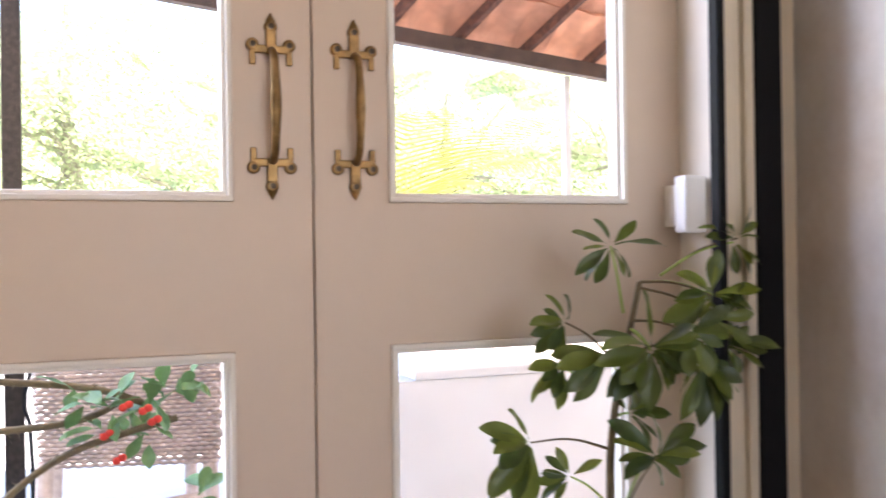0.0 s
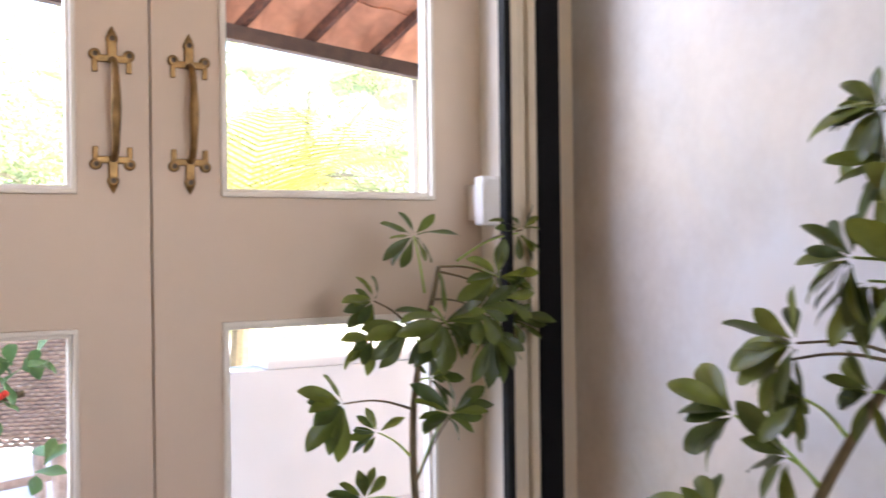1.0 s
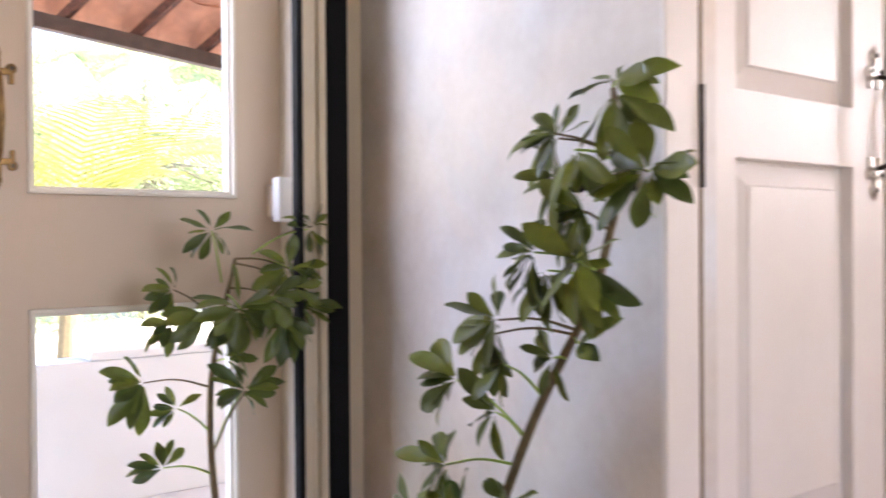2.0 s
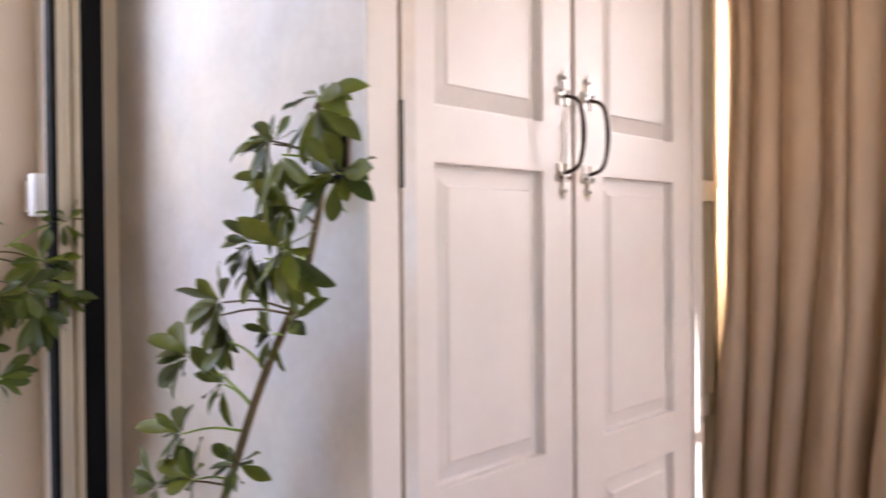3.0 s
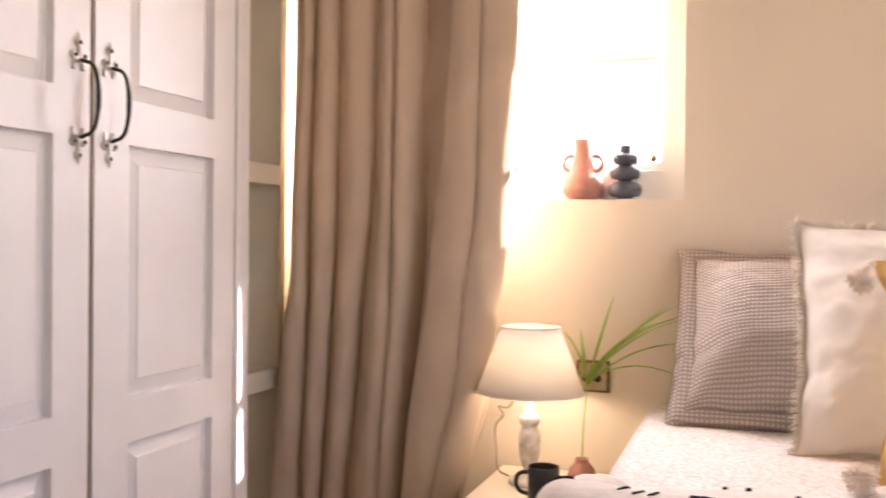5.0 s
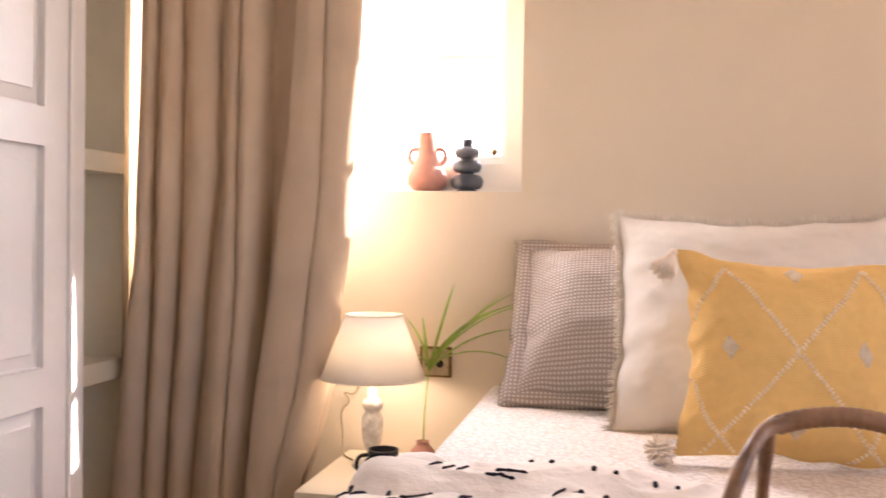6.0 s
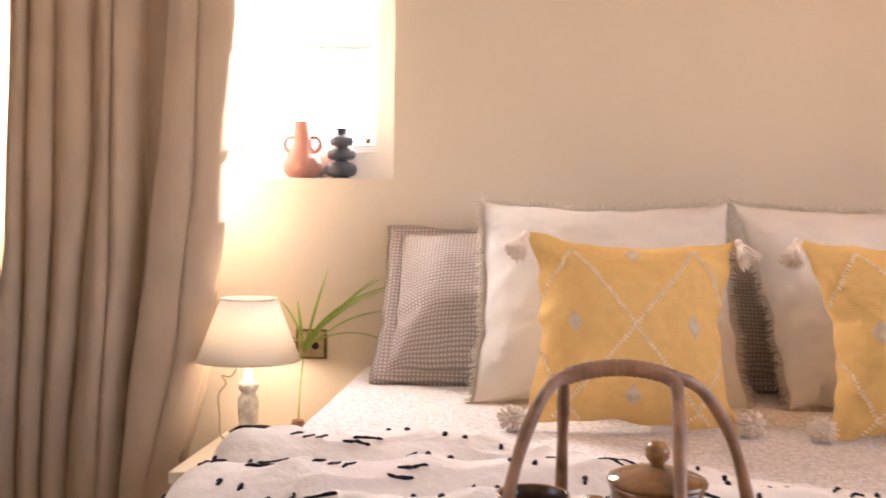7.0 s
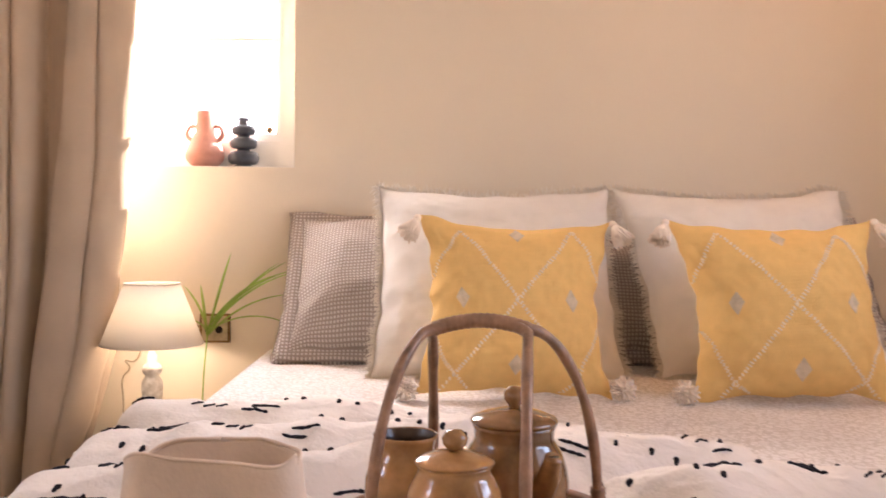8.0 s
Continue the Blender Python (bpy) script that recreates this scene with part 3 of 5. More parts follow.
curtain = thing("curtain", (1.45, -0.2, 0.02), "long tan linen curtain hanging in deep folds across the window", "curtain")
FOLDS = (((0.34, 0.214), (0.65, 0.222), (0.95, 0.250)),
         ((0.34, 0.126), (0.65, 0.145), (0.75, 0.175), (0.95, 0.217)),
         ((0.34, 0.069), (0.65, 0.085), (0.95, 0.121)),
         ((0.34, 0.004), (0.61, 0.014), (0.95, 0.053)),
         ((0.34, -0.105), (0.545, -0.106), (0.72, -0.071), (0.95, -0.023)),
         ((0.34, -0.182), (0.65, -0.173), (0.95, -0.128)),
         ((0.34, -0.253), (0.61, -0.245), (0.82, -0.216), (0.95, -0.198)),
         ((0.34, -0.346), (0.48, -0.332), (0.65, -0.292), (0.86, -0.231), (0.95, -0.212)),
         ((0.34, -0.442), (0.55, -0.432), (0.75, -0.379), (0.95, -0.283)),
         ((0.34, -0.537), (0.51, -0.515), (0.61, -0.504), (0.77, -0.459), (0.86, -0.411), (0.95, -0.339)))
c1 = part("front_drop", curtain_sheet(FOLDS, (1.62, 1.462, 1.474, 1.492, 1.502, 1.462, 1.535, 1.436, 1.440, 1.485), (0.4, 0.9, 1.0, 0.9, 0.75, 0.9, 0.0, 0.35, 0.45), 1.3), LINEN, curtain, smooth=True)
c1.modifiers.new("cloth", "SOLIDIFY").thickness = 0.0018
INNER = (((0.34, -0.33), (0.95, -0.24)), ((0.34, -0.42), (0.95, -0.33)), ((0.34, -0.45), (0.62, -0.45), (0.78, -0.445), (0.95, -0.35)))
c2 = part("back_fold", curtain_sheet(INNER, (1.56, 1.59, 1.585), (0.8, 0.8), 4.7), LINEN, curtain, "inner fold lit from behind", smooth=True)
c2.modifiers.new("cloth", "SOLIDIFY").thickness = 0.0018
rod = thing("curtain_rod", (1.45, -0.3, 2.44), "slim dark curtain rod on brackets above the window", "curtain rod")
part("pole", tube([(1.45, 0.30, 2.44), (1.45, -1.10, 2.44)], 0.011), DARKMETAL, rod)
for y in (0.25, -1.05):
    part("bracket", tube([(1.45, y, 2.44), (1.70, y, 2.44)], 0.008), DARKMETAL, rod)

# ---- nightstand, lamp, mug, plant, socket ----
NZ = 0.275
ns = thing("nightstand", (1.44, -0.66, 0), "low pale cream bedside table beside the bed", "nightstand")
part("top", box(1.20, 1.69, -0.868, -0.447, NZ - 0.03, NZ, 0.004), CREAM, ns)
part("body", box(1.215, 1.68, -0.862, -0.462, 0.05, NZ - 0.0305, 0.003), CREAM, ns)
dr = part("drawer", box(1.203, 1.2145, -0.85, -0.475, 0.08, NZ - 0.045, 0.003), CREAM, ns)
part("handle", lathe([(0.006, 0), (0.006, 0.012), (0.013, 0.018), (0.012, 0.024), (0, 0.027)], (1.203, -0.66, 0.16), 16, m=Matrix.Rotation(radians(-90), 4, "Y")), BRASS, dr)
for x in (1.235, 1.655):
    for y in (-0.845, -0.480):
        part("leg", box(x - 0.018, x + 0.018, y - 0.016, y + 0.016, 0, 0.0495, 0.002), CREAM, ns)

LX, LY = 1.50, -0.573
tl = thing("table_lamp", (LX, LY, NZ), "white turned wooden table lamp with a lit cream cone shade", "lamp")
part("base", lathe([(0.055, 0), (0.058, 0.006), (0.052, 0.016), (0.030, 0.024), (0.017, 0.038), (0.018, 0.046), (0.027, 0.075), (0.031, 0.115), (0.031, 0.140), (0.024, 0.152), (0.019, 0.160), (0.027, 0.168), (0.030, 0.180), (0.024, 0.192), (0.014, 0.200), (0.014, 0.222), (0.009, 0.225), (0.009, 0.29)], (LX, LY, NZ + 0.0003), 32), DISTRESS, tl, "distressed white turned wood", True)
sh = bmesh.new()
n = 64
r0, r1, z0, z1 = 0.150, 0.081, 0.532, 0.712
loops = [[sh.verts.new((LX + r * math.cos(2 * math.pi * i / n), LY + r * math.sin(2 * math.pi * i / n), z)) for i in range(n)] for r, z in ((r0, z0), (r1, z1))]
for i in range(n):
    sh.faces.new((loops[0][i], loops[0][(i + 1) % n], loops[1][(i + 1) % n], loops[1][i]))
shade = part("shade", sh, SHADE, tl, "cream fabric cone shade, lit from inside", True)
shade.modifiers.new("cloth", "SOLIDIFY").thickness = 0.0015
for r, z in ((r0, z0), (r1, z1)):
    part("trim", tube([(LX + r * math.cos(2 * math.pi * i / 48), LY + r * math.sin(2 * math.pi * i / 48), z) for i in range(49)], 0.0022, 6), SHADE, shade)
part("spider", tube([(LX - 0.078, LY, 0.70), (LX, LY, 0.695), (LX + 0.078, LY, 0.70)], 0.0018, 6), DARKMETAL, shade)
BULBM = mat("bulb_glass", (0.9, 0.85, 0.75), 0.3, vary=0.02)
_bb = BULBM.node_tree.nodes["Principled BSDF"]
_bb.inputs["Emission Color"].default_value, _bb.inputs["Emission Strength"].default_value = (1.0, 0.75, 0.45, 1), 1.5
part("bulb", lathe([(0.012, 0.0), (0.013, 0.015), (0.020, 0.026), (0.020, 0.036), (0.010, 0.046), (0, 0.048)], (LX, LY, 0.566), 20), BULBM, tl, "glowing bulb", True).visible_shadow = False
cable = thing("lamp_cable", (1.62, -0.47, 0.30), "thin pale flex looping from the lamp up to the wall", "cable")
part("flex", tube([(1.55, -0.50, NZ + 0.004), (1.60, -0.452, NZ + 0.004), (1.645, -0.44, 0.33), (1.66, -0.425, 0.40), (1.665, -0.46, 0.43), (1.665, -0.43, 0.46), (1.67, -0.47, 0.445), (1.68, -0.49, 0.50), (1.69, -0.51, 0.58), (1.692, -0.60, 0.585), (1.692, -0.668, 0.56)], 0.0028, 6, None, 3), mat("tan_flex", (0.36, 0.28, 0.17), 0.5, vary=0.1), cable, smooth=True)

mug = thing("mug", (1.326, -0.652, NZ), "matt black coffee mug on the bedside table", "mug")
part("body", lathe([(0.036, 0), (0.040, 0.003), (0.041, 0.095), (0.039, 0.0955), (0.0375, 0.090), (0.036, 0.008), (0.0, 0.006)], (1.326, -0.652, NZ + 0.0003), 40), MUG, mug, smooth=True)
part("handle", tube([(1.326, -0.612, NZ + 0.078), (1.322, -0.585, NZ + 0.074), (1.320, -0.578, NZ + 0.048), (1.322, -0.588, NZ + 0.026), (1.326, -0.613, NZ + 0.020)], 0.0055, 10, None, 2), MUG, mug, smooth=True)

VX, VY = 1.53, -0.715
gv = thing("bud_vase", (VX, VY, NZ), "small brown terracotta bud vase on the bedside table", "vase")
part("body", lathe([(0.022, 0), (0.036, 0.012), (0.040, 0.028), (0.034, 0.048), (0.022, 0.062), (0.017, 0.070), (0.019, 0.076), (0.015, 0.0765), (0.013, 0.066)], (VX, VY, NZ + 0.0003), 28), TERRA, gv, smooth=True)
gp = thing("grass_cutting", (VX, VY, NZ + 0.07), "cutting of long narrow green leaves standing in the bud vase", "plant")
part("stem", tube([(VX, VY, NZ + 0.03), (VX + 0.03, VY + 0.004, 0.42), (VX + 0.055, VY - 0.002, 0.546)], 0.0022, 6, None, 2), GRASS, gp)


def blade(p, way, length, width, droop, seed):
    """A long narrow leaf, folded along its middle, bending over under its weight."""
    bm = bmesh.new()
    p, d = Vector(p), Vector(way).normalized()
    n = 12
    rows = []
    for i in range(n + 1):
        t = i / n
        side = d.cross(Vector((0.6, 0.2, 1))).normalized()
        w = width * (0.35 + 1.3 * t) * (1 - t) ** 0.7 * 1.1 + 0.0004
        nrm = side.cross(d).normalized()
        rows.append([bm.verts.new(p - side * w), bm.verts.new(p - nrm * w * 0.25), bm.verts.new(p + side * w)])
        p = p + d * (length / n)
        d = (d + Vector((0.01 * math.sin(seed * 3 + i), 0, -droop / n))).normalized()
    for a, b in zip(rows, rows[1:]):
        for k in (0, 1):
            bm.faces.new((a[k], a[k + 1], b[k + 1], b[k]))
    return bm


GB = Vector((VX + 0.055, VY - 0.002, 0.545))
for k, (way, ln, wd, dr_) in enumerate((((0.0, 0.12, 1), 0.16, 0.0062, 0.2), ((0.05, 0.55, 0.8), 0.15, 0.0065, 2.4), ((-0.05, 0.30, 1.0), 0.15, 0.0060, 1.0), ((0.02, -0.30, 1.2), 0.22, 0.0062, 0.3), ((0.1, -0.75, 1.05), 0.27, 0.0070, 0.8),
                                      ((0.0, -0.85, 1.05), 0.27, 0.0072, 1.0), ((-0.08, -0.9, 0.95), 0.25, 0.0068, 1.1), ((0.05, -0.95, 0.65), 0.23, 0.0066, 1.5), ((-0.05, -0.7, 1.0), 0.25, 0.0066, 1.2), ((0.05, -0.6, 0.9), 0.26, 0.0066, 0.7),
                                      ((-0.1, -0.8, 1.0), 0.28, 0.0068, 1.0), ((0.03, 0.45, 0.35), 0.14, 0.0064, 1.4))):
    part("leaf", blade(GB + Vector((0, 0, 0.012 * (k % 3))), way, ln * (1.22 if way[1] < 0 else 1.0), wd, dr_ * (0.82 if way[1] < 0 else 1.0), k), GRASS, gp, smooth=True)

sk = thing("wall_socket", (1.70, -0.716, 0.51), "square brass wall socket plate with two dark round inserts", "socket")
part("plate", box(1.688, 1.6995, -0.765, -0.667, 0.510, 0.603, 0.003), BRASS, sk)
part("border", box(1.6865, 1.6885, -0.757, -0.675, 0.517, 0.596, 0.001), mat("pale_brass", (0.55, 0.45, 0.28), 0.4, metal=0.9, vary=0.2, scale=40), sk)
for y in (-0.697, -0.730):
    part("insert", lathe([(0.0115, 0), (0.0115, 0.003), (0.009, 0.006), (0.0, 0.0062)], (1.6866, y, 0.552), 18, m=Matrix.Rotation(radians(-90), 4, "Y")), DARKMETAL, sk)

# ---- bed ----
BZ, BY0, BY1, BX0 = 0.497, -2.82, -0.885, -0.55
bed = thing("bed", (0.6, -1.8, 0), "wide bed with a pale printed fitted sheet", "bed")
part("base", box(BX0 + 0.02, 1.68, BY0 + 0.02, BY1 - 0.02, 0.08, 0.27, 0.01), CREAM, bed)
for x in (BX0 + 0.1, 1.6):
    for y in (BY0 + 0.1, BY1 - 0.1):
        part("leg", box(x - 0.03, x + 0.03, y - 0.03, y + 0.03, 0, 0.0795, 0.003), TIMBER, bed)
mb = bmesh.new()
box(BX0, 1.695, BY0, BY1, 0.271, BZ, 0.035, mb, 5)
part("mattress", mb, SHEET, bed, "mattress in a pale sheet with small beige strokes", True)


class Cushion:
    """A stuffed cover: its front and back bulge, the corners stand out, the cloth creases."""

    def __init__(self, w, h, t, seed, pinch=0.05, crease=0.004, sag=0.0, waist=0.0, flare=0.0, puff=0.95):
        self.waist, self.flare, self.puff = waist, flare, puff
        self.w, self.h, self.t, self.seed, self.pinch, self.crease, self.sag = w, h, t, seed, pinch, crease, sag

    def at(self, u, v, side=-1, lift=0.0):
        x = u * self.w / 2 * (1 - (self.pinch + self.waist) * (1 - v * v) * abs(u) ** 2) * (1 - self.flare * v)
        z = v * self.h / 2 * (1 - self.pinch * (1 - u * u) * abs(v) ** 2)
        e = max(0.0, (1 - abs(u) ** 2.6)) ** self.puff * max(0.0, (1 - abs(v) ** 2.6)) ** self.puff
        n = noise.noise(Vector((u * 1.6 + self.seed, v * 1.6, side))) * 0.12 + 1
        d = self.t / 2 * e * n
        rim = max(abs(u), abs(v))
        d += self.crease * noise.noise(Vector((u * 5, v * 5, self.seed + 9))) * min(1, 4 * e) + self.crease * 0.6 * noise.noise(Vector((u * 13 + self.seed, v * 11, 2))) * min(1, 4 * e)
        z += 0.013 * noise.noise(Vector((u * 3, v * 3, self.seed + 5))) * rim - self.sag * (1 - u * u) * (v > 0) * v
        x += 0.011 * noise.noise(Vector((v * 4, self.seed, 1))) * abs(u)
        return Vector((x, side * (d + lift), z))

    def mesh(self, n=72):
        bm = bmesh.new()
        uvl = bm.loops.layers.uv.new("cloth")
        g, flat = {}, {}
        for s in (-1, 1):
            for j in range(n + 1):
                for i in range(n + 1):
                    edge = i in (0, n) or j in (0, n)
                    if s == 1 and edge:
                        g[s, i, j] = g[-1, i, j]
                        continue
                    u, v = -1 + 2 * i / n, -1 + 2 * j / n
                    u, v = math.copysign(abs(u) ** 0.8, u), math.copysign(abs(v) ** 0.8, v)
                    g[s, i, j] = bm.verts.new(self.at(u, v, s))
                    flat[g[s, i, j]] = (u * self.w * 0.56, v * self.h * 0.56)
        for s in (-1, 1):
            for j in range(n):
                for i in range(n):
                    f = [g[s, i, j], g[s, i + 1, j], g[s, i + 1, j + 1], g[s, i, j + 1]]
                    face = bm.faces.new(f if s == -1 else list(reversed(f)))
                    for lp in face.loops:
                        lp[uvl].uv = flat[lp.vert]
        for i in range(n):
            for a, b in (((i, 0), (i + 1, 0)), ((i, n), (i + 1, n)), ((0, i), (0, i + 1)), ((n, i), (n, i + 1))):
                seam = bm.edges.get((g[-1, a[0], a[1]], g[-1, b[0], b[1]]))
                seam.smooth = False
        return bm

    def rim(self, s):
        """Point and outward way at s (0..4) round the edge."""
        k, f = int(s) % 4, s - int(s)
        q = -1 + 2 * f
        u, v = ((q, -1), (1, q), (-q, 1), (-1, -q))[k]
        out = (Vector((0, 0, -1)), Vector((1, 0, 0)), Vector((0, 0, 1)), Vector((-1, 0, 0)))[k]
        return self.at(u, v, -1), out

    def flange(self, width, n=160):
        bm = bmesh.new()
        uvl = bm.loops.layers.uv.new("cloth")
        rows = []
        for i in range(n):
            s = 4 * i / n
            p, out = self.rim(s)
            c = p.copy()
            c.y = 0
            o = (Vector((p.x * 2 / self.w, 0, p.z * 2 / self.h)))
            big = max(abs(o.x), abs(o.z))
            o = Vector((math.copysign(abs(o.x / big) ** 8, o.x), 0, math.copysign(abs(o.z / big) ** 8, o.z)))
            wob = 0.006 * noise.noise(Vector((s * 6, self.seed, 3)))
            q = p + o * width + Vector((0, wob + 0.018, 0))
            mid = p + o * width * 0.5 + Vector((0, wob * 0.6 - 0.002, 0))
            rows.append([bm.verts.new(p + Vector((0, -0.003, 0))), bm.verts.new(mid + Vector((0, -0.004, 0))), bm.verts.new(q), bm.verts.new(mid + Vector((0, 0.004, 0))), bm.verts.new(p + Vector((0, 0.003, 0)))])
        for i in range(n):
            a, b = rows[i], rows[(i + 1) % n]
            for k in range(4):
                f = bm.faces.new((a[k], b[k], b[k + 1], a[k + 1]))
                for lp in f.loops:
                    lp[uvl].uv = (lp.vert.co.x, lp.vert.co.z)
        return bm

    def fringe(self, length, n=420, seed=1):
        bm = bmesh.new()
        rnd = random.Random(seed)
        for i in range(n):
            p, out = self.rim(4 * (i + rnd.random()) / n % 4)
            side = Vector((out.z, 0, out.x))
            d = (out + side * rnd.uniform(-0.6, 0.6) + Vector((0, rnd.uniform(-0.5, 0.3), -0.25))).normalized()
            ln, w = length * rnd.uniform(0.4, 1.25), 0.0015
            a, b, c = p + side * w, p - side * w, p + Vector((0, -w * 1.5, 0))
            m1 = p + d * ln * 0.55
            tip = p + d * ln + Vector((0, 0, -0.15 * ln))
            lo = [bm.verts.new(x) for x in (a, b, c)]
            mi = [bm.verts.new(m1 + (x - p) * 0.9) for x in (a, b, c)]
            tp = bm.verts.new(tip)
            for k in range(3):
                bm.faces.new((lo[k], lo[(k + 1) % 3], mi[(k + 1) % 3], mi[k]))
                bm.faces.new((mi[k], mi[(k + 1) % 3], tp))
        return bm


def lay(bm, m):
    bmesh.ops.transform(bm, matrix=m, verts=bm.verts)
    return bm


def leaning(x, y, z, lean, yaw=0.0, roll=0.0):
    """Stands on its lower edge at x, y, z and leans back towards the wall."""
    return pose(x, y, z, 0, 0, -90 + yaw) @ Matrix.Rotation(radians(-lean), 4, "X") @ Matrix.Rotation(radians(roll), 4, "Y")


def slant(k):
    """Slides the lower edge sideways, as a soft pillow slumps."""
    m = Matrix.Identity(4)
    m[0][2] = -k
    return m


def tassel(base, way, seed, length=0.06, n=60, fan=0.35):
    """A bound head with a full skirt of cotton strands."""
    bm = bmesh.new()
    rnd = random.Random(seed)
    base, way = Vector(base), Vector(way).normalized()
    s1 = way.orthogonal().normalized()
    s2 = way.cross(s1)
    tube([base, base + way * 0.005, base + way * 0.014, base + way * 0.019, base + way * 0.022], [0.003, 0.0085, 0.0092, 0.0068, 0.0075], 12, bm)
    wide = 0.008 + fan * length
    for k in range(n):
        a = k * 2.39996
        off = s1 * math.cos(a) + s2 * math.sin(a)
        r = 0.35 + 0.65 * math.sqrt(((k * 7) % n + 0.5) / n)
        bend = (s1 * rnd.uniform(-1, 1) + s2 * rnd.uniform(-1, 1)) * 0.003
        p0 = base + way * 0.018 + off * 0.006 * r
        p1 = base + way * (0.018 + length * 0.35) + off * wide * 0.62 * r + bend
        p2 = base + way * (0.018 + length * rnd.uniform(0.80, 1.0)) + off * wide * r - bend
        tube([p0, p1, p2], [0.0026, 0.0029, 0.0022], 6, bm)
    return bm


def pompom(centre, seed, r=0.027):
    """A short tassel burst open on the sheet: loops of yarn round a core."""
    bm = bmesh.new()
    rnd = random.Random(seed)
    c = Vector(centre)
    bmesh.ops.create_icosphere(bm, subdivisions=2, radius=r * 0.62, matrix=Matrix.Translation(c))
    for k in range(130):
        a, q = k * 2.39996, 1 - 2 * (k + 0.5) / 130
        d = Vector((math.cos(a) * math.sqrt(1 - q * q), math.sin(a) * math.sqrt(1 - q * q), q))
        d = (d + Vector((rnd.uniform(-0.3, 0.3), rnd.uniform(-0.3, 0.3), rnd.uniform(-0.3, 0.3)))).normalized()
        e = c + d * r * rnd.uniform(0.85, 1.25)
        e.z = max(e.z, BZ + 0.004)
        tube([c + d * r * 0.45, c + d * r * 0.8, e], [0.0030, 0.0031, 0.0024], 5, bm)
    return bm


def grey_pillow(x, y, lean, yaw, seed, label, high=0.475, thick=0.29):
    m = leaning(x, y, BZ + 0.004, lean, yaw)
    th = thing("grey_pillow", (x, y, BZ), label, "pillow", "grey pillows")
    c = Cushion(0.60, high, thick, seed, 0.05, 0.003, puff=0.85)
    up = Matrix.Translation((0, 0, high / 2 + 0.036))
    part("cover", lay(c.mesh(), m @ up), WAFFLE, th, smooth=True)
    part("flange", lay(c.flange(0.046), m @ up), WAFFLE, th, "flat woven border", True)


grey_pillow(1.33, -1.300, 38, 0, 2.0, "grey waffle-weave pillow with flat border, leaning on the wall")
grey_pillow(1.33, -2.42, 38, 0, 7.0, "grey waffle-weave pillow with flat border, behind white pillows")

grey_pillow(1.34, -1.93, 36, 0, 9.0, "grey waffle-weave pillow half hidden between white pillows", 0.40, 0.18)


def white_pillow(x, y, lean, yaw, seed, label, wide=0.70, slump=0.0, flare=0.03):
    m = leaning(x, y, BZ + 0.003, lean, yaw)
    th = thing("white_pillow", (x, y, BZ), label, "pillow", "white pillows")
    c = Cushion(wide, 0.575, 0.25, seed, 0.055, 0.0055, 0.018, 0.01, flare, 0.72)
    up = Matrix.Translation((0, 0, 0.575 / 2)) @ slant(slump)
    part("cover", lay(c.mesh(), m @ up), PILLOW_W, th, smooth=True)
    tagged(part("fringe", lay(c.fringe(0.027, 1500, int(seed)), m @ up), FRINGE, th, "short frayed cotton fringe"), kind="stuff")


white_pillow(1.12, -1.590, 29, 2, 3.0, "plump off-white cotton pillow with frayed edges", 0.665, -0.02, 0.0)
white_pillow(1.12, -2.285, 29, -2, 5.0, "plump off-white cotton pillow with frayed edges, behind a yellow cushion", 0.63, 0.13, -0.03)


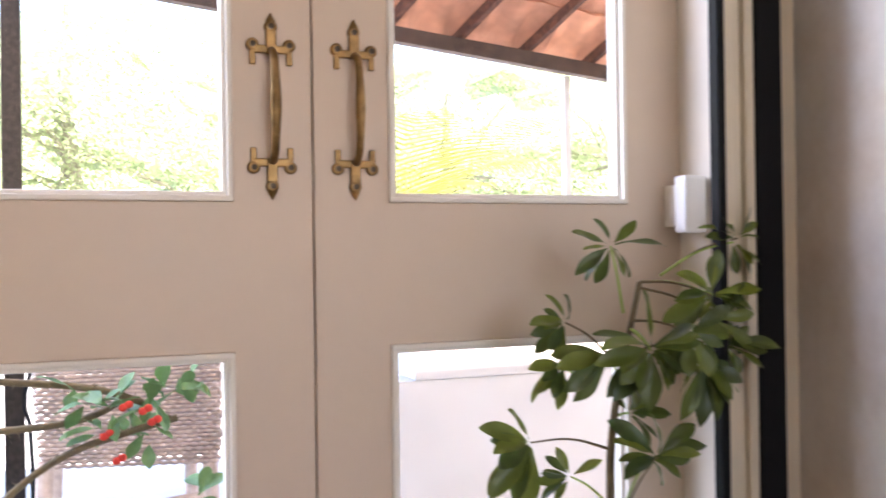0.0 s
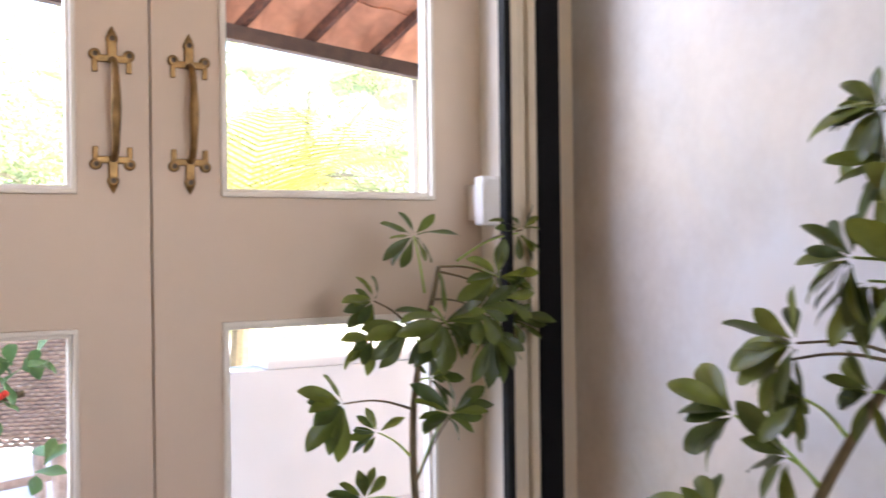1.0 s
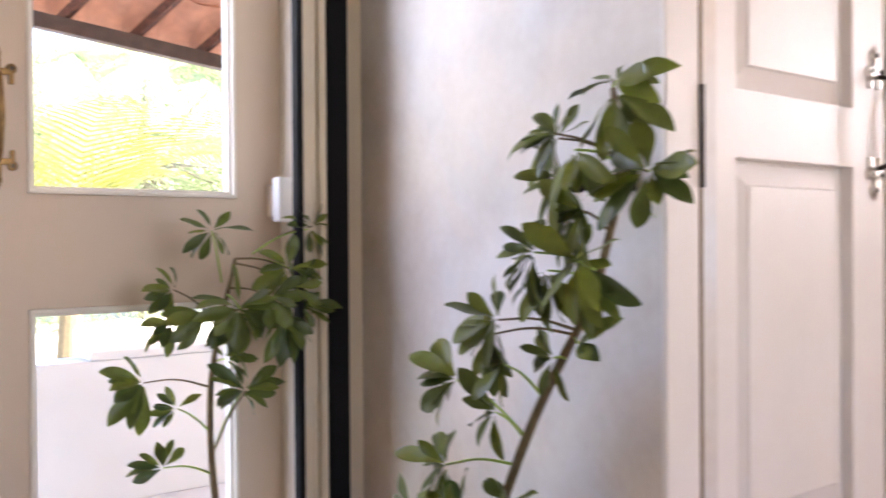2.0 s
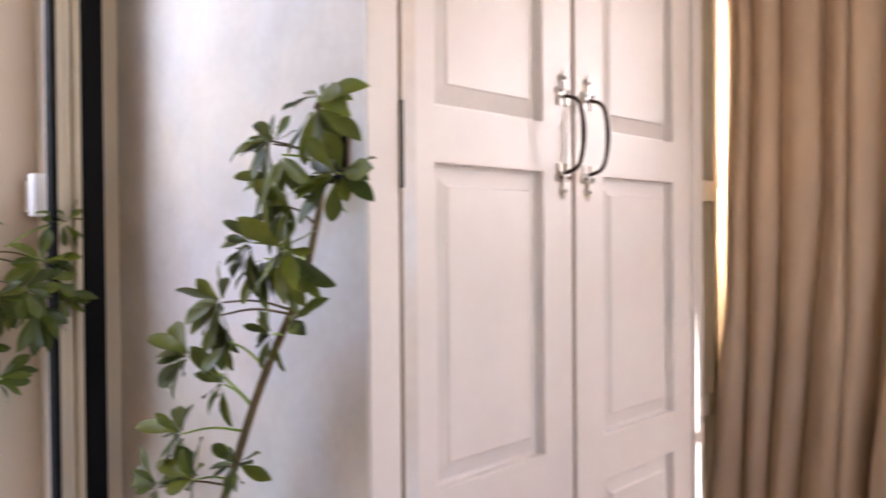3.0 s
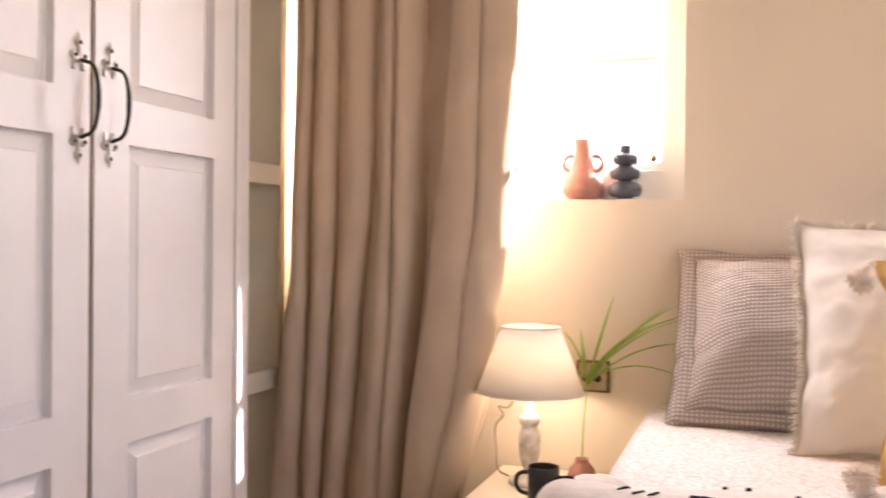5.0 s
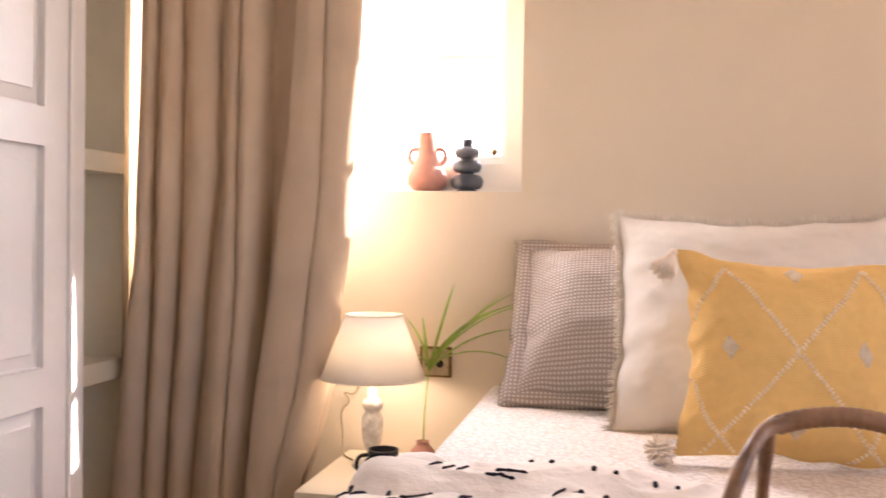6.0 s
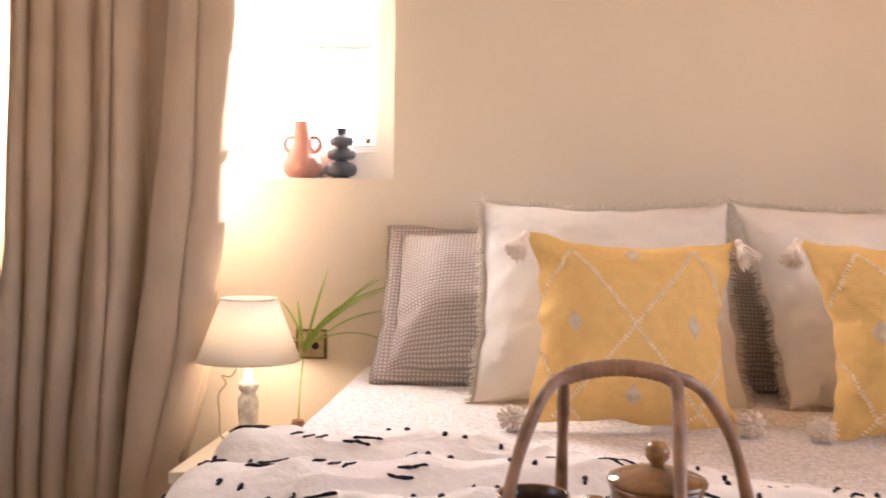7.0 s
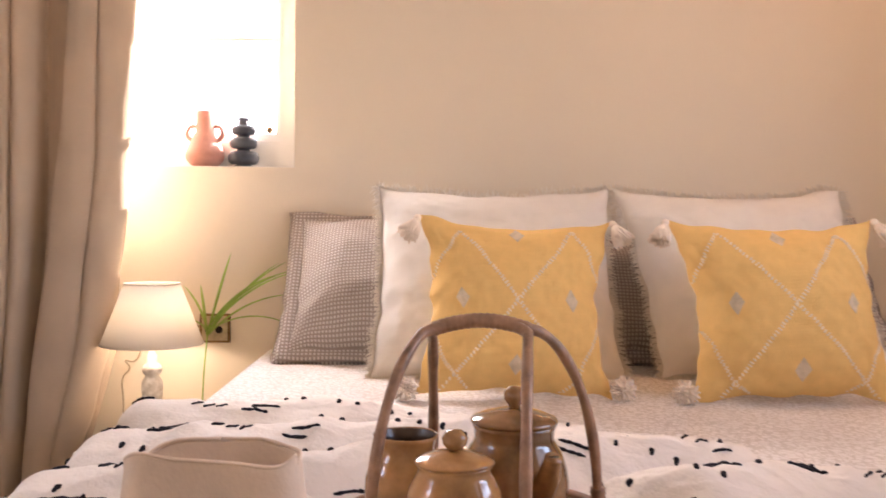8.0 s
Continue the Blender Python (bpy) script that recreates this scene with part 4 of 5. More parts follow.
def yellow_cushion(x, y, lean, yaw, roll, seed, label, wide=0.46, slump=0.0):
    m = leaning(x, y, BZ + 0.006, lean, yaw, roll)
    th = thing("yellow_cushion", (x, y, BZ), label, "cushion", "yellow cushions")
    h = 0.425
    c = Cushion(wide, h, 0.19, seed, 0.075, 0.006, 0.012, 0.085)
    up = m @ Matrix.Translation((0, 0, h / 2)) @ slant(slump)
    part("cover", lay(c.mesh(), up), YELLOW, th, smooth=True)
    rnd = random.Random(int(seed))
    segs = [((0, 0), (0.58, 0.88)), ((0, 0), (-0.58, 0.88)), ((0, 0), (0.62, -0.82)), ((0, 0), (-0.62, -0.82)), ((0.58, 0.88), (0.97, 0.28)), ((-0.58, 0.88), (-0.97, 0.28)),
            ((0.62, -0.82), (0.97, -0.25)), ((-0.62, -0.82), (-0.97, -0.25)), ((0.62, -0.82), (0.74, -0.98)), ((-0.62, -0.82), (-0.74, -0.98)), ((0.62, -0.82), (0.46, -0.98)), ((-0.62, -0.82), (-0.46, -0.98))]
    st = bmesh.new()
    for (u0, v0), (u1, v1) in segs:
        ln = math.hypot((u1 - u0) * c.w / 2, (v1 - v0) * h / 2)
        n = int(ln / 0.0044)
        for k in range(n):
            f = (k + 0.5) / n
            u, v = u0 + (u1 - u0) * f + rnd.uniform(-0.006, 0.006), v0 + (v1 - v0) * f
            p = c.at(u + (0.011 if k % 2 else -0.011), v, -1, 0.0015)
            bmesh.ops.create_icosphere(st, subdivisions=1, radius=1, matrix=Matrix.Translation(p) @ Matrix.Rotation(rnd.uniform(-0.4, 0.4), 4, "Y") @ Matrix.Diagonal((0.0038, 0.0016, 0.0026, 1)))
    part("stitching", lay(st, up), THREAD, th, "cream stitched crossing lines")
    for cu, cv in ((-0.57, 0.02), (0.57, 0.02), (0.0, 0.86), (0.0, -0.70)):
        d = bmesh.new()
        nr = 8
        grid_ = [[d.verts.new(c.at(cu + (i - j) / nr * 0.078, cv + (i + j - nr) / nr * 0.125, -1, 0.0016)) for i in range(nr + 1)] for j in range(nr + 1)]
        for j in range(nr):
            for i in range(nr):
                d.faces.new((grid_[j][i], grid_[j][i + 1], grid_[j + 1][i + 1], grid_[j + 1][i]))
        dm = part("diamond", lay(d, up), GREYTHREAD, th, "grey woven diamond")
        dm.modifiers.new("thick", "SOLIDIFY").thickness = 0.0008
    for k, (u, v, way) in enumerate(((-1, 1, (-0.42, -0.30, -0.85)), (1, 1, (0.42, -0.30, -0.85)), (-1, -1, (-0.8, -0.7, 0.05)), (1, -1, (0.9, -0.6, 0.05)))):
        base = up @ c.at(u, v)
        wv = (up.to_3x3() @ Vector(way)).normalized()
        if v > 0:
            part("tassel", tassel(base, wv, seed * 10 + k, 0.052, 64, 0.36), TASSEL, th, "cream cotton tassel", True)
        else:
            wv.z = 0
            at = base + wv * 0.026
            at.z = BZ + 0.027
            part("tassel", pompom(at, seed * 10 + k), TASSEL, th, "cream cotton tassel burst open", True)


yellow_cushion(0.835, -1.600, 14, 1, 1.5, 11.0, "mustard yellow woven cushion with cream crossing lines and corner tassels")
yellow_cushion(0.800, -2.225, 13, -2, -0.5, 14.0, "mustard yellow woven cushion with grey diamonds and corner tassels", 0.48, 0.10)


# ---- throw ----
def throw_back(y):
    pts = [(-0.70, 0.60), (-0.92, 0.68), (-1.12, 0.63), (-1.42, 0.58), (-1.66, 0.46), (-1.85, 0.35), (-1.97, 0.15), (-2.12, 0.11), (-2.6, -0.05)]
    for (a, xa), (b, xb) in zip(pts, pts[1:]):
        if y >= b:
            f = max(0.0, (a - y) / (a - b))
            return xa + (xb - xa) * f
    return pts[-1][1]


def throw_at(s, w):
    """s 0..1 from the bed's foot to the rumpled far edge; w 0..1 from the draped side across the bed."""
    run = -0.34 + w * 1.86
    y = BY1 - run
    over = max(0.0, -run)
    yy = min(y, BY1)
    x1 = throw_back(yy) + 0.012 * math.sin(w * 47) + 0.02 * noise.noise(Vector((w * 9, 0, 4)))
    x = BX0 - 0.02 + (x1 - BX0 + 0.02) * s + 0.02 * noise.noise(Vector((s * 4, w * 5, 8)))
    warp = 0.10 * noise.noise(Vector((x * 1.8, yy * 1.8, 2.0)))
    ph = (x + 0.22 * (yy + 1.4) + warp) * 2 * math.pi / 0.235
    ridge = abs(math.sin(ph / 2)) ** 0.9
    amp = 0.043 + 0.008 * max(0.0, 1 - (BY1 - yy) / 0.75) + 0.012 * noise.noise(Vector((x * 3, yy * 3, 6)))
    amp *= min(1.0, 0.35 + 3.0 * (1 - s)) if s > 0.7 else 1.0
    z = BZ + 0.006 + amp * ridge + 0.012 * (0.5 + 0.5 * noise.noise(Vector((x * 6, yy * 4, 1)))) + 0.0015 * noise.noise(Vector((x * 30, yy * 24, 3))) + 0.003 * abs(noise.noise(Vector((x * 15 + yy * 7, yy * 11, 31))))
    ph2 = (0.55 * x - yy + 0.25 * noise.noise(Vector((x * 2.3, yy * 2.3, 12.0)))) * 2 * math.pi / 0.34
    z += 0.026 * (0.5 + 0.5 * math.sin(ph2)) ** 3 * (0.4 + 0.6 * noise.noise(Vector((x * 2.0, yy * 2.0, 15.0))) ** 2)
    cr_ = noise.noise(Vector((x * 9 + yy * 4, yy * 6, 21.0)))
    z += 0.006 * (1 - min(1.0, abs(cr_) * 3.0)) ** 2
    c2_ = noise.noise(Vector((x * 17 - yy * 9, yy * 13 + x * 5, 41.0)))
    z += 0.0025 * (1 - min(1.0, abs(c2_) * 3.0)) ** 2 + 0.0016 * noise.noise(Vector((x * 70, yy * 48, 9)))
    flat = math.hypot((x + 0.20) / 0.22, (yy + 1.50) / 0.24)
    if flat < 1.25:
        k = min(1.0, max(0.0, (1.25 - flat) / 0.3))
        z = z * (1 - k) + (BZ + 0.008) * k
    flat = math.hypot((x + 0.42) / 0.14, (yy + 1.20) / 0.16)
    if flat < 1.25:
        k = min(1.0, max(0.0, (1.25 - flat) / 0.3))
        z = z * (1 - k) + (BZ + 0.008) * k
    if over > 0:
        r = 0.05
        a = min(over / r, math.pi / 2)
        rest = max(0.0, over - r * math.pi / 2)
        z = z - r * (1 - math.cos(a)) - rest
        yy = yy + r * math.sin(a) + 0.02 * ridge * min(1, over * 6)
    if s > 0.985:
        z = min(z, BZ + 0.010)
    return Vector((x, yy, z))


tb = thing("throw_blanket", (0.1, -1.5, BZ), "rumpled white cotton throw with black tufted dashes across the bed", "blanket")
bm = bmesh.new()
ns_, nw_ = 220, 300
g = [[bm.verts.new(throw_at(i / ns_, j / nw_)) for i in range(ns_ + 1)] for j in range(nw_ + 1)]
for j in range(nw_):
    for i in range(ns_):
        bm.faces.new((g[j][i], g[j][i + 1], g[j + 1][i + 1], g[j + 1][i]))
bmesh.ops.recalc_face_normals(bm, faces=bm.faces)
cl = part("cloth", bm, THROW, tb, smooth=True)
cl.modifiers.new("cloth", "SOLIDIFY").thickness = 0.003


def tuft(s0, w0, ang, length, width, seed):
    """A dash of thick yarn lying on the cloth."""
    rnd = random.Random(seed)
    n = max(5, int(length / 0.0045))

    def line(reach):
        out = []
        for k in range(n + 1):
            t = (k / n - 0.5) * reach
            s = s0 + t * length * math.cos(ang) / 1.2
            w = w0 + t * length * math.sin(ang) / 1.86
            out.append(throw_at(min(max(s, 0.01), 0.97), min(max(w, 0.01), 0.99)))
        return out

    pts, reach = line(1.0), 1.0
    for _ in range(3):
        run = sum((b - a).length for a, b in zip(pts, pts[1:]))
        reach *= min(1.6, length / max(run, 0.001))
        pts = line(reach)
    pts = [p + Vector((rnd.uniform(-1, 1) * width * 0.14, rnd.uniform(-1, 1) * width * 0.14, 0.0012)) for p in pts]
    rad = [width * (0.24 if k in (0, n) else rnd.uniform(0.30, 0.58)) for k in range(n + 1)]
    part("tuft", tube(pts, rad, 7), TUFT, tb, smooth=True)


rnd = random.Random(5)
k = 0
for a in range(11):
    for b_ in range(17):
        s0, w0 = 0.05 + a * 0.088 + rnd.uniform(-0.012, 0.012), 0.03 + b_ * 0.058 + rnd.uniform(-0.010, 0.010) + (0.029 if a % 2 else 0)
        if w0 > 0.98:
            continue
        kind_ = (a + 2 * b_) % 4
        k += 1
        if kind_ in (0, 2):
            for o in (-0.010, 0.010):
                tuft(s0, w0 + o, 0.15, 0.016, 0.0088, k * 7 + int(o * 1000))
        elif kind_ == 1:
            for o in (-0.012, 0.010):
                tuft(s0 + o, w0 + o * 0.4, 1.45, 0.062 * rnd.uniform(0.7, 1.05), 0.0066, k * 11 + int(o * 1000))
        else:
            for o in (-0.017, 0.0, 0.017):
                tuft(s0, w0 + o * 0.75, 0.45, 0.034, 0.0056, k * 13 + int(o * 1000))

# ---- tray with tea set ----
TX, TY, TZ = -0.20, -1.47, BZ + 0.026
tray = thing("cane_tray", (TX, TY, TZ), "round cane tray with a wrapped double bow handle, on the throw", "tray")
part("base", lathe([(0.150, 0), (0.162, 0.004), (0.168, 0.030), (0.163, 0.031), (0.155, 0.008), (0.0, 0.007)], (TX, TY, TZ), 48), CANE, tray, smooth=True)
part("rim", tube([(TX + 0.166 * math.cos(6.2832 * i / 64), TY + 0.166 * math.sin(6.2832 * i / 64), TZ + 0.031) for i in range(65)], 0.006, 8), CANE, tray, smooth=True)
feet = ((-0.085, 0.125), (0.105, 0.055), (-0.140, -0.040), (0.055, -0.150))
tops = ((0.0, 0.058), (0.0, -0.055))
HZ = 0.792
for f, tp in ((feet[0], tops[0]), (feet[1], tops[0]), (feet[2], tops[1]), (feet[3], tops[1])):
    fx, fy, tx, ty = TX + f[0], TY + f[1], TX + tp[0], TY + tp[1]
    z0 = TZ + 0.02
    arc = [(fx + (tx - fx) * (1 - math.cos(math.pi / 2 * i / 20) ** 1.15), fy + (ty - fy) * (1 - math.cos(math.pi / 2 * i / 20) ** 1.15), z0 + (HZ - 0.010 - z0) * math.sin(math.pi / 2 * i / 20) ** 0.92) for i in range(19)]
    arc += [(TX + (tx - TX) * 0.7, TY + (ty - TY) * 0.7, HZ - 0.0055), (TX, TY + (ty - TY) * 0.2, HZ - 0.001)]
    part("bow", tube(arc, [0.0066 - 0.0006 * math.sin(i * 0.9) for i in range(len(arc))], 12, None, 1), CANE, tray, smooth=True)
    part("binding", tube([(fx, fy, TZ + 0.025 + 0.003 * i) for i in range(11)], [0.0088 if i % 2 else 0.0101 for i in range(11)], 12), CANE, tray, smooth=True)
    kb = bmesh.new()
    for q in range(3):
        bmesh.ops.create_icosphere(kb, subdivisions=2, radius=0.0058, matrix=Matrix.Translation((fx + 0.010 * math.cos(q * 2.1 + 2), fy + 0.010 * math.sin(q * 2.1 + 2), TZ + 0.034 + 0.004 * q)))
    part("knot", kb, TASSEL, tray, "pale cord knot", True)
gr = bmesh.new()
gp_pts = [(TX, TY + 0.056 - 0.112 * i / 60, HZ - 0.0005 - 0.0105 * ((i - 30) / 30) ** 2) for i in range(61)]
tube(gp_pts, [(0.0087, 0.0092, 0.0092, 0.0086)[i % 4] for i in range(61)], 14, gr)
part("grip", gr, CANE, tray, "grip wrapped with split cane", True)

PZ = TZ + 0.0085
tp_ = thing("teapot", (-0.16, -1.515, PZ), "glossy honey-brown glazed teapot with a lid and short spout", "teapot")
tx, ty = -0.165, -1.513
part("body", lathe([(0.040, 0), (0.050, 0.005), (0.061, 0.025), (0.0665, 0.045), (0.0675, 0.062), (0.0645, 0.080), (0.0575, 0.098), (0.0505, 0.109), (0.0485, 0.116), (0.0495, 0.126), (0.0515, 0.131), (0.040, 0.132)], (tx, ty, PZ), 44), GLAZEDARK, tp_, smooth=True)
ld = part("lid", lathe([(0.0525, 0), (0.0535, 0.003), (0.0515, 0.006), (0.040, 0.011), (0.022, 0.016), (0.008, 0.018)], (tx, ty, PZ + 0.132), 40), GLAZEDARK, tp_, smooth=True)
part("knob", lathe([(0.007, 0), (0.007, 0.004), (0.013, 0.012), (0.013, 0.020), (0.007, 0.027), (0, 0.028)], (tx, ty, PZ + 0.149), 24), GLAZEDARK, ld, smooth=True)
part("spout", tube([(tx - 0.045, ty - 0.022, PZ + 0.055), (tx - 0.075, ty - 0.032, PZ + 0.080), (tx - 0.088, ty - 0.037, PZ + 0.112)], [0.020, 0.014, 0.010], 16, None, 2), GLAZEDARK, tp_, smooth=True)
# dark disc on the closed spout in place of its shaded opening
part("spout_mouth", lathe([(0.0065, 0), (0.0, 0.0004)], (tx - 0.0885, ty - 0.0375, PZ + 0.1127), 14), POTINSIDE, tp_)
sg = thing("sugar_pot", (-0.275, -1.455, PZ), "small round honey-brown glazed lidded pot", "pot")
sx, sy = -0.275, -1.438
part("body", lathe([(0.030, 0), (0.039, 0.006), (0.050, 0.028), (0.0545, 0.048), (0.0545, 0.064), (0.051, 0.082), (0.044, 0.096), (0.0405, 0.102), (0.041, 0.107), (0.043, 0.110), (0.036, 0.111)], (sx, sy, PZ), 40), GLAZE, sg, smooth=True)
ld = part("lid", lathe([(0.0435, 0), (0.045, 0.002), (0.0435, 0.004), (0.034, 0.008), (0.016, 0.013), (0.008, 0.015)], (sx, sy, PZ + 0.111), 36), GLAZE, sg, smooth=True)
part("knob", lathe([(0.008, 0), (0.013, 0.006), (0.0145, 0.013), (0.009, 0.021), (0, 0.023)], (sx, sy, PZ + 0.1255), 22), GLAZE, ld, smooth=True)
cr = thing("creamer", (-0.185, -1.40, PZ), "open honey-brown glazed milk jug", "jug")
cx, cy = -0.185, -1.382
part("body", lathe([(0.028, 0), (0.036, 0.006), (0.0465, 0.028), (0.0495, 0.050), (0.0480, 0.072), (0.0410, 0.092), (0.0350, 0.101), (0.0340, 0.107), (0.0365, 0.116), (0.0392, 0.121), (0.0382, 0.1222), (0.0362, 0.1212)], (cx, cy, PZ), 44, wobble=0.02, caps=False), GLAZE, cr, smooth=True)
part("inside", lathe([(0.0361, 0.1211), (0.0340, 0.115), (0.0315, 0.107), (0.0325, 0.100), (0.0365, 0.089), (0.042, 0.070), (0.043, 0.050), (0.040, 0.028), (0.030, 0.008), (0.001, 0.004)], (cx, cy, PZ), 44, wobble=0.02, caps=False), POTINSIDE, cr, "dark brown inside", True)

# ---- stoneware vessel at the bed's foot ----
sv = thing("stoneware_vase", (-0.42, -1.20, BZ), "pale unglazed stoneware vessel with a pinched uneven rim", "vase")
bm = bmesh.new()
rings = []
N_ = 64
for k, (f, zz, inn) in enumerate(((0.95, 0.0, 0), (1.10, 0.012, 0), (1.14, 0.06, 0), (1.06, 0.11, 0), (0.98, 0.158, 0), (0.985, 0.164, 0), (0.965, 0.166, 0.004), (0.93, 0.162, 0.006), (0.92, 0.10, 0.008), (0.95, 0.02, 0.008))):
    ring = []
    for i in range(N_):
        a = 2 * math.pi * i / N_
        ca, sa = math.cos(a), math.sin(a)
        ex = 0.45
        px, py = math.copysign(abs(ca) ** 0.8, ca) * 0.032 * f, math.copysign(abs(sa) ** ex, sa) * 0.084 * f
        up_ = (0.010 * math.cos(2 * a + 0.4) * (ca > -0.3) + 0.006 * math.sin(3 * a)) * (zz / 0.166) ** 3 - 0.011 * max(0.0, ca + 0.2) * max(0.0, sa + 0.2) * (zz / 0.166) ** 3
        ring.append(bm.verts.new((-0.42 + px, -1.208 + py, BZ + 0.0135 + zz * 1.07 + up_)))
    rings.append(ring)
for a, b in zip(rings, rings[1:]):
    for i in range(N_):
        bm.faces.new((a[i], a[(i + 1) % N_], b[(i + 1) % N_], b[i]))
bm.faces.new(list(reversed(rings[0])))
bm.faces.new(rings[-1])
rim_ = [v.co.copy() for v in rings[6]]
part("body", bm, STONEWARE, sv, smooth=True)
part("rim", tube(rim_ + [rim_[0]], 0.0019, 8), STONEWARE, sv, "thin uneven pale rim", True)
# ---- umbrella plants ----
def leaf_mesh(ln, wd, fold, droop):
    """One leaflet: rounded towards the tip, folded along its rib, bending down; its stalk end at the origin, pointing along x."""
    me = bpy.data.meshes.new("leaf")
    b = bmesh.new()
    n = 11
    rows = []
    for i in range(n + 1):
        t = math.sin(math.pi / 2 * i / n)
        w = wd * (0.06 if t == 0 else 0.16 if t == 1 else math.sin(math.pi * t ** 1.55) ** 0.72)
        x, z = ln * t, -droop * ln * t * t
        rows.append([b.verts.new((x, s * w, z + abs(s) * fold * w + 0.0012 * math.sin(t * 9 + s))) for s in (-1, -0.5, 0, 0.5, 1)])
    for a, c in zip(rows, rows[1:]):
        for q in range(4):
            b.faces.new((a[q], c[q], c[q + 1], a[q + 1]))
    b.to_mesh(me)
    b.free()
    me.materials.append(LEAF)
    for p in me.polygons:
        p.use_smooth = True
    return me


LEAVES = [leaf_mesh(0.061, 0.0112, 0.22, 0.16), leaf_mesh(0.066, 0.0122, 0.26, 0.28), leaf_mesh(0.053, 0.0105, 0.2, 0.10), leaf_mesh(0.064, 0.0112, 0.35, 0.40)]
# the ways (right, towards the viewer) in which each plant spreads before its wall
DOORWARD = (Vector((1, 0, 0)), Vector((0, -1, 0)))
ROOMWARD = (Vector((-0.132, -0.991, 0)), Vector((-0.991, 0.132, 0)))
sprig = random.Random(33)


def spray(plant, centre, root, ways, a0, a1, count, size):
    """A stalk and the leaflets at its end, fanned from angle a0 to a1 (0 right, 90 up) before the wall."""
    right, out = ways
    up = Vector((0, 0, 1))
    centre, root = Vector(centre), Vector(root)
    mid = (centre + root) / 2 + Vector((0, 0, 0.10 * (centre - root).length))
    part("stalk", tube([root, mid, centre], [0.0022, 0.0016, 0.0013], 6, None, 2), STEM if sprig.random() < 0.55 else GRASS, plant, smooth=True)
    count = round(count * 1.6)
    for k in range(count):
        a = radians(a0 + (a1 - a0) * (k + 0.5) / count + sprig.uniform(-12, 12))
        rise = math.sin(a) * (0.6 if math.sin(a) > 0 else 1.0) - 0.10
        way = (right * math.cos(a) + up * rise + out * sprig.uniform(-0.3, 0.6)).normalized()
        face = out * sprig.uniform(0.2, 1.0) + up * sprig.uniform(0.1, 1.0) + right * sprig.uniform(-0.6, 0.6)
        face = (face - way * face.dot(way)).normalized()
        side = face.cross(way)
        big = size * sprig.uniform(0.62, 1.08)
        o = centre + way * 0.006
        ob = new("leaf", LEAVES[sprig.randrange(4)])
        ob.parent = plant
        ob.matrix_parent_inverse = plant.matrix_basis.inverted()
        ob.matrix_basis = Matrix(((way.x, side.x, face.x, o.x), (way.y, side.y, face.y, o.y), (way.z, side.z, face.z, o.z), (0, 0, 0, 1))) @ Matrix.Scale(big, 4)


def umbrella_plant(base, trunk, label):
    th = thing("umbrella_plant", base, label, "plant", "umbrella plants")
    part("stem", tube(trunk, [0.0075 - 0.0042 * i / len(trunk) for i in range(len(trunk))], 8, None, 2), STEM, th, smooth=True)
    pot = thing("plant_pot", (base[0], base[1], 0), "plain terracotta pot on the floor holding a plant", "pot", "plant pots")
    part("pot", lathe([(0.085, 0), (0.088, 0.004), (0.115, 0.22), (0.122, 0.225), (0.122, 0.255), (0.110, 0.256), (0.106, 0.23)], (base[0], base[1], 0.0005), 36), TERRA, pot, smooth=True)
    part("soil", lathe([(0.1055, 0), (0.0, 0.01)], (base[0], base[1], 0.2305), 24), TIMBER, pot)
    return th


S1 = [(-0.345, 0.71, 0.24), (-0.350, 0.77, 0.45), (-0.356, 0.800, 0.628), (-0.360, 0.800, 0.697), (-0.359, 0.800, 0.777), (-0.351, 0.800, 0.829), (-0.344, 0.800, 0.866), (-0.326, 0.800, 0.935), (-0.310, 0.800, 0.997)]
plant_1 = umbrella_plant((-0.345, 0.65, 0.24), S1, "slender green umbrella plant standing before the glazed door")
spray(plant_1, (-0.354, 0.800, 1.046), (-0.336, 0.800, 0.956), DOORWARD, 10, 350, 6, 0.95)
spray(plant_1, (-0.173, 0.770, 1.054), (-0.278, 0.800, 1.005), DOORWARD, 20, 160, 4, 0.75)
spray(plant_1, (-0.180, 0.770, 1.049), (-0.278, 0.800, 1.005), DOORWARD, -110, -20, 3, 0.70)
spray(plant_1, (-0.224, 0.760, 0.979), (-0.310, 0.800, 0.997), DOORWARD, -20, 30, 3, 1.25)
spray(plant_1, (-0.233, 0.750, 0.979), (-0.310, 0.800, 0.997), DOORWARD, 60, 250, 5, 1.00)
spray(plant_1, (-0.334, 0.740, 0.914), (-0.326, 0.800, 0.935), DOORWARD, 0, 360, 10, 1.25)
spray(plant_1, (-0.307, 0.780, 0.906), (-0.326, 0.800, 0.935), DOORWARD, -170, 20, 8, 1.20)
spray(plant_1, (-0.269, 0.750, 0.931), (-0.326, 0.800, 0.946), DOORWARD, -150, 60, 8, 1.05)
spray(plant_1, (-0.213, 0.770, 0.944), (-0.310, 0.800, 0.989), DOORWARD, -60, 80, 6, 0.95)
spray(plant_1, (-0.196, 0.770, 0.911), (-0.344, 0.800, 0.898), DOORWARD, -70, 60, 6, 1.00)
spray(plant_1, (-0.238, 0.770, 0.890), (-0.344, 0.800, 0.893), DOORWARD, -120, 10, 6, 1.10)
spray(plant_1, (-0.423, 0.800, 0.947), (-0.357, 0.800, 0.899), DOORWARD, 80, 260, 6, 0.85)
spray(plant_1, (-0.427, 0.800, 0.892), (-0.392, 0.800, 0.853), DOORWARD, 150, 270, 4, 1.00)
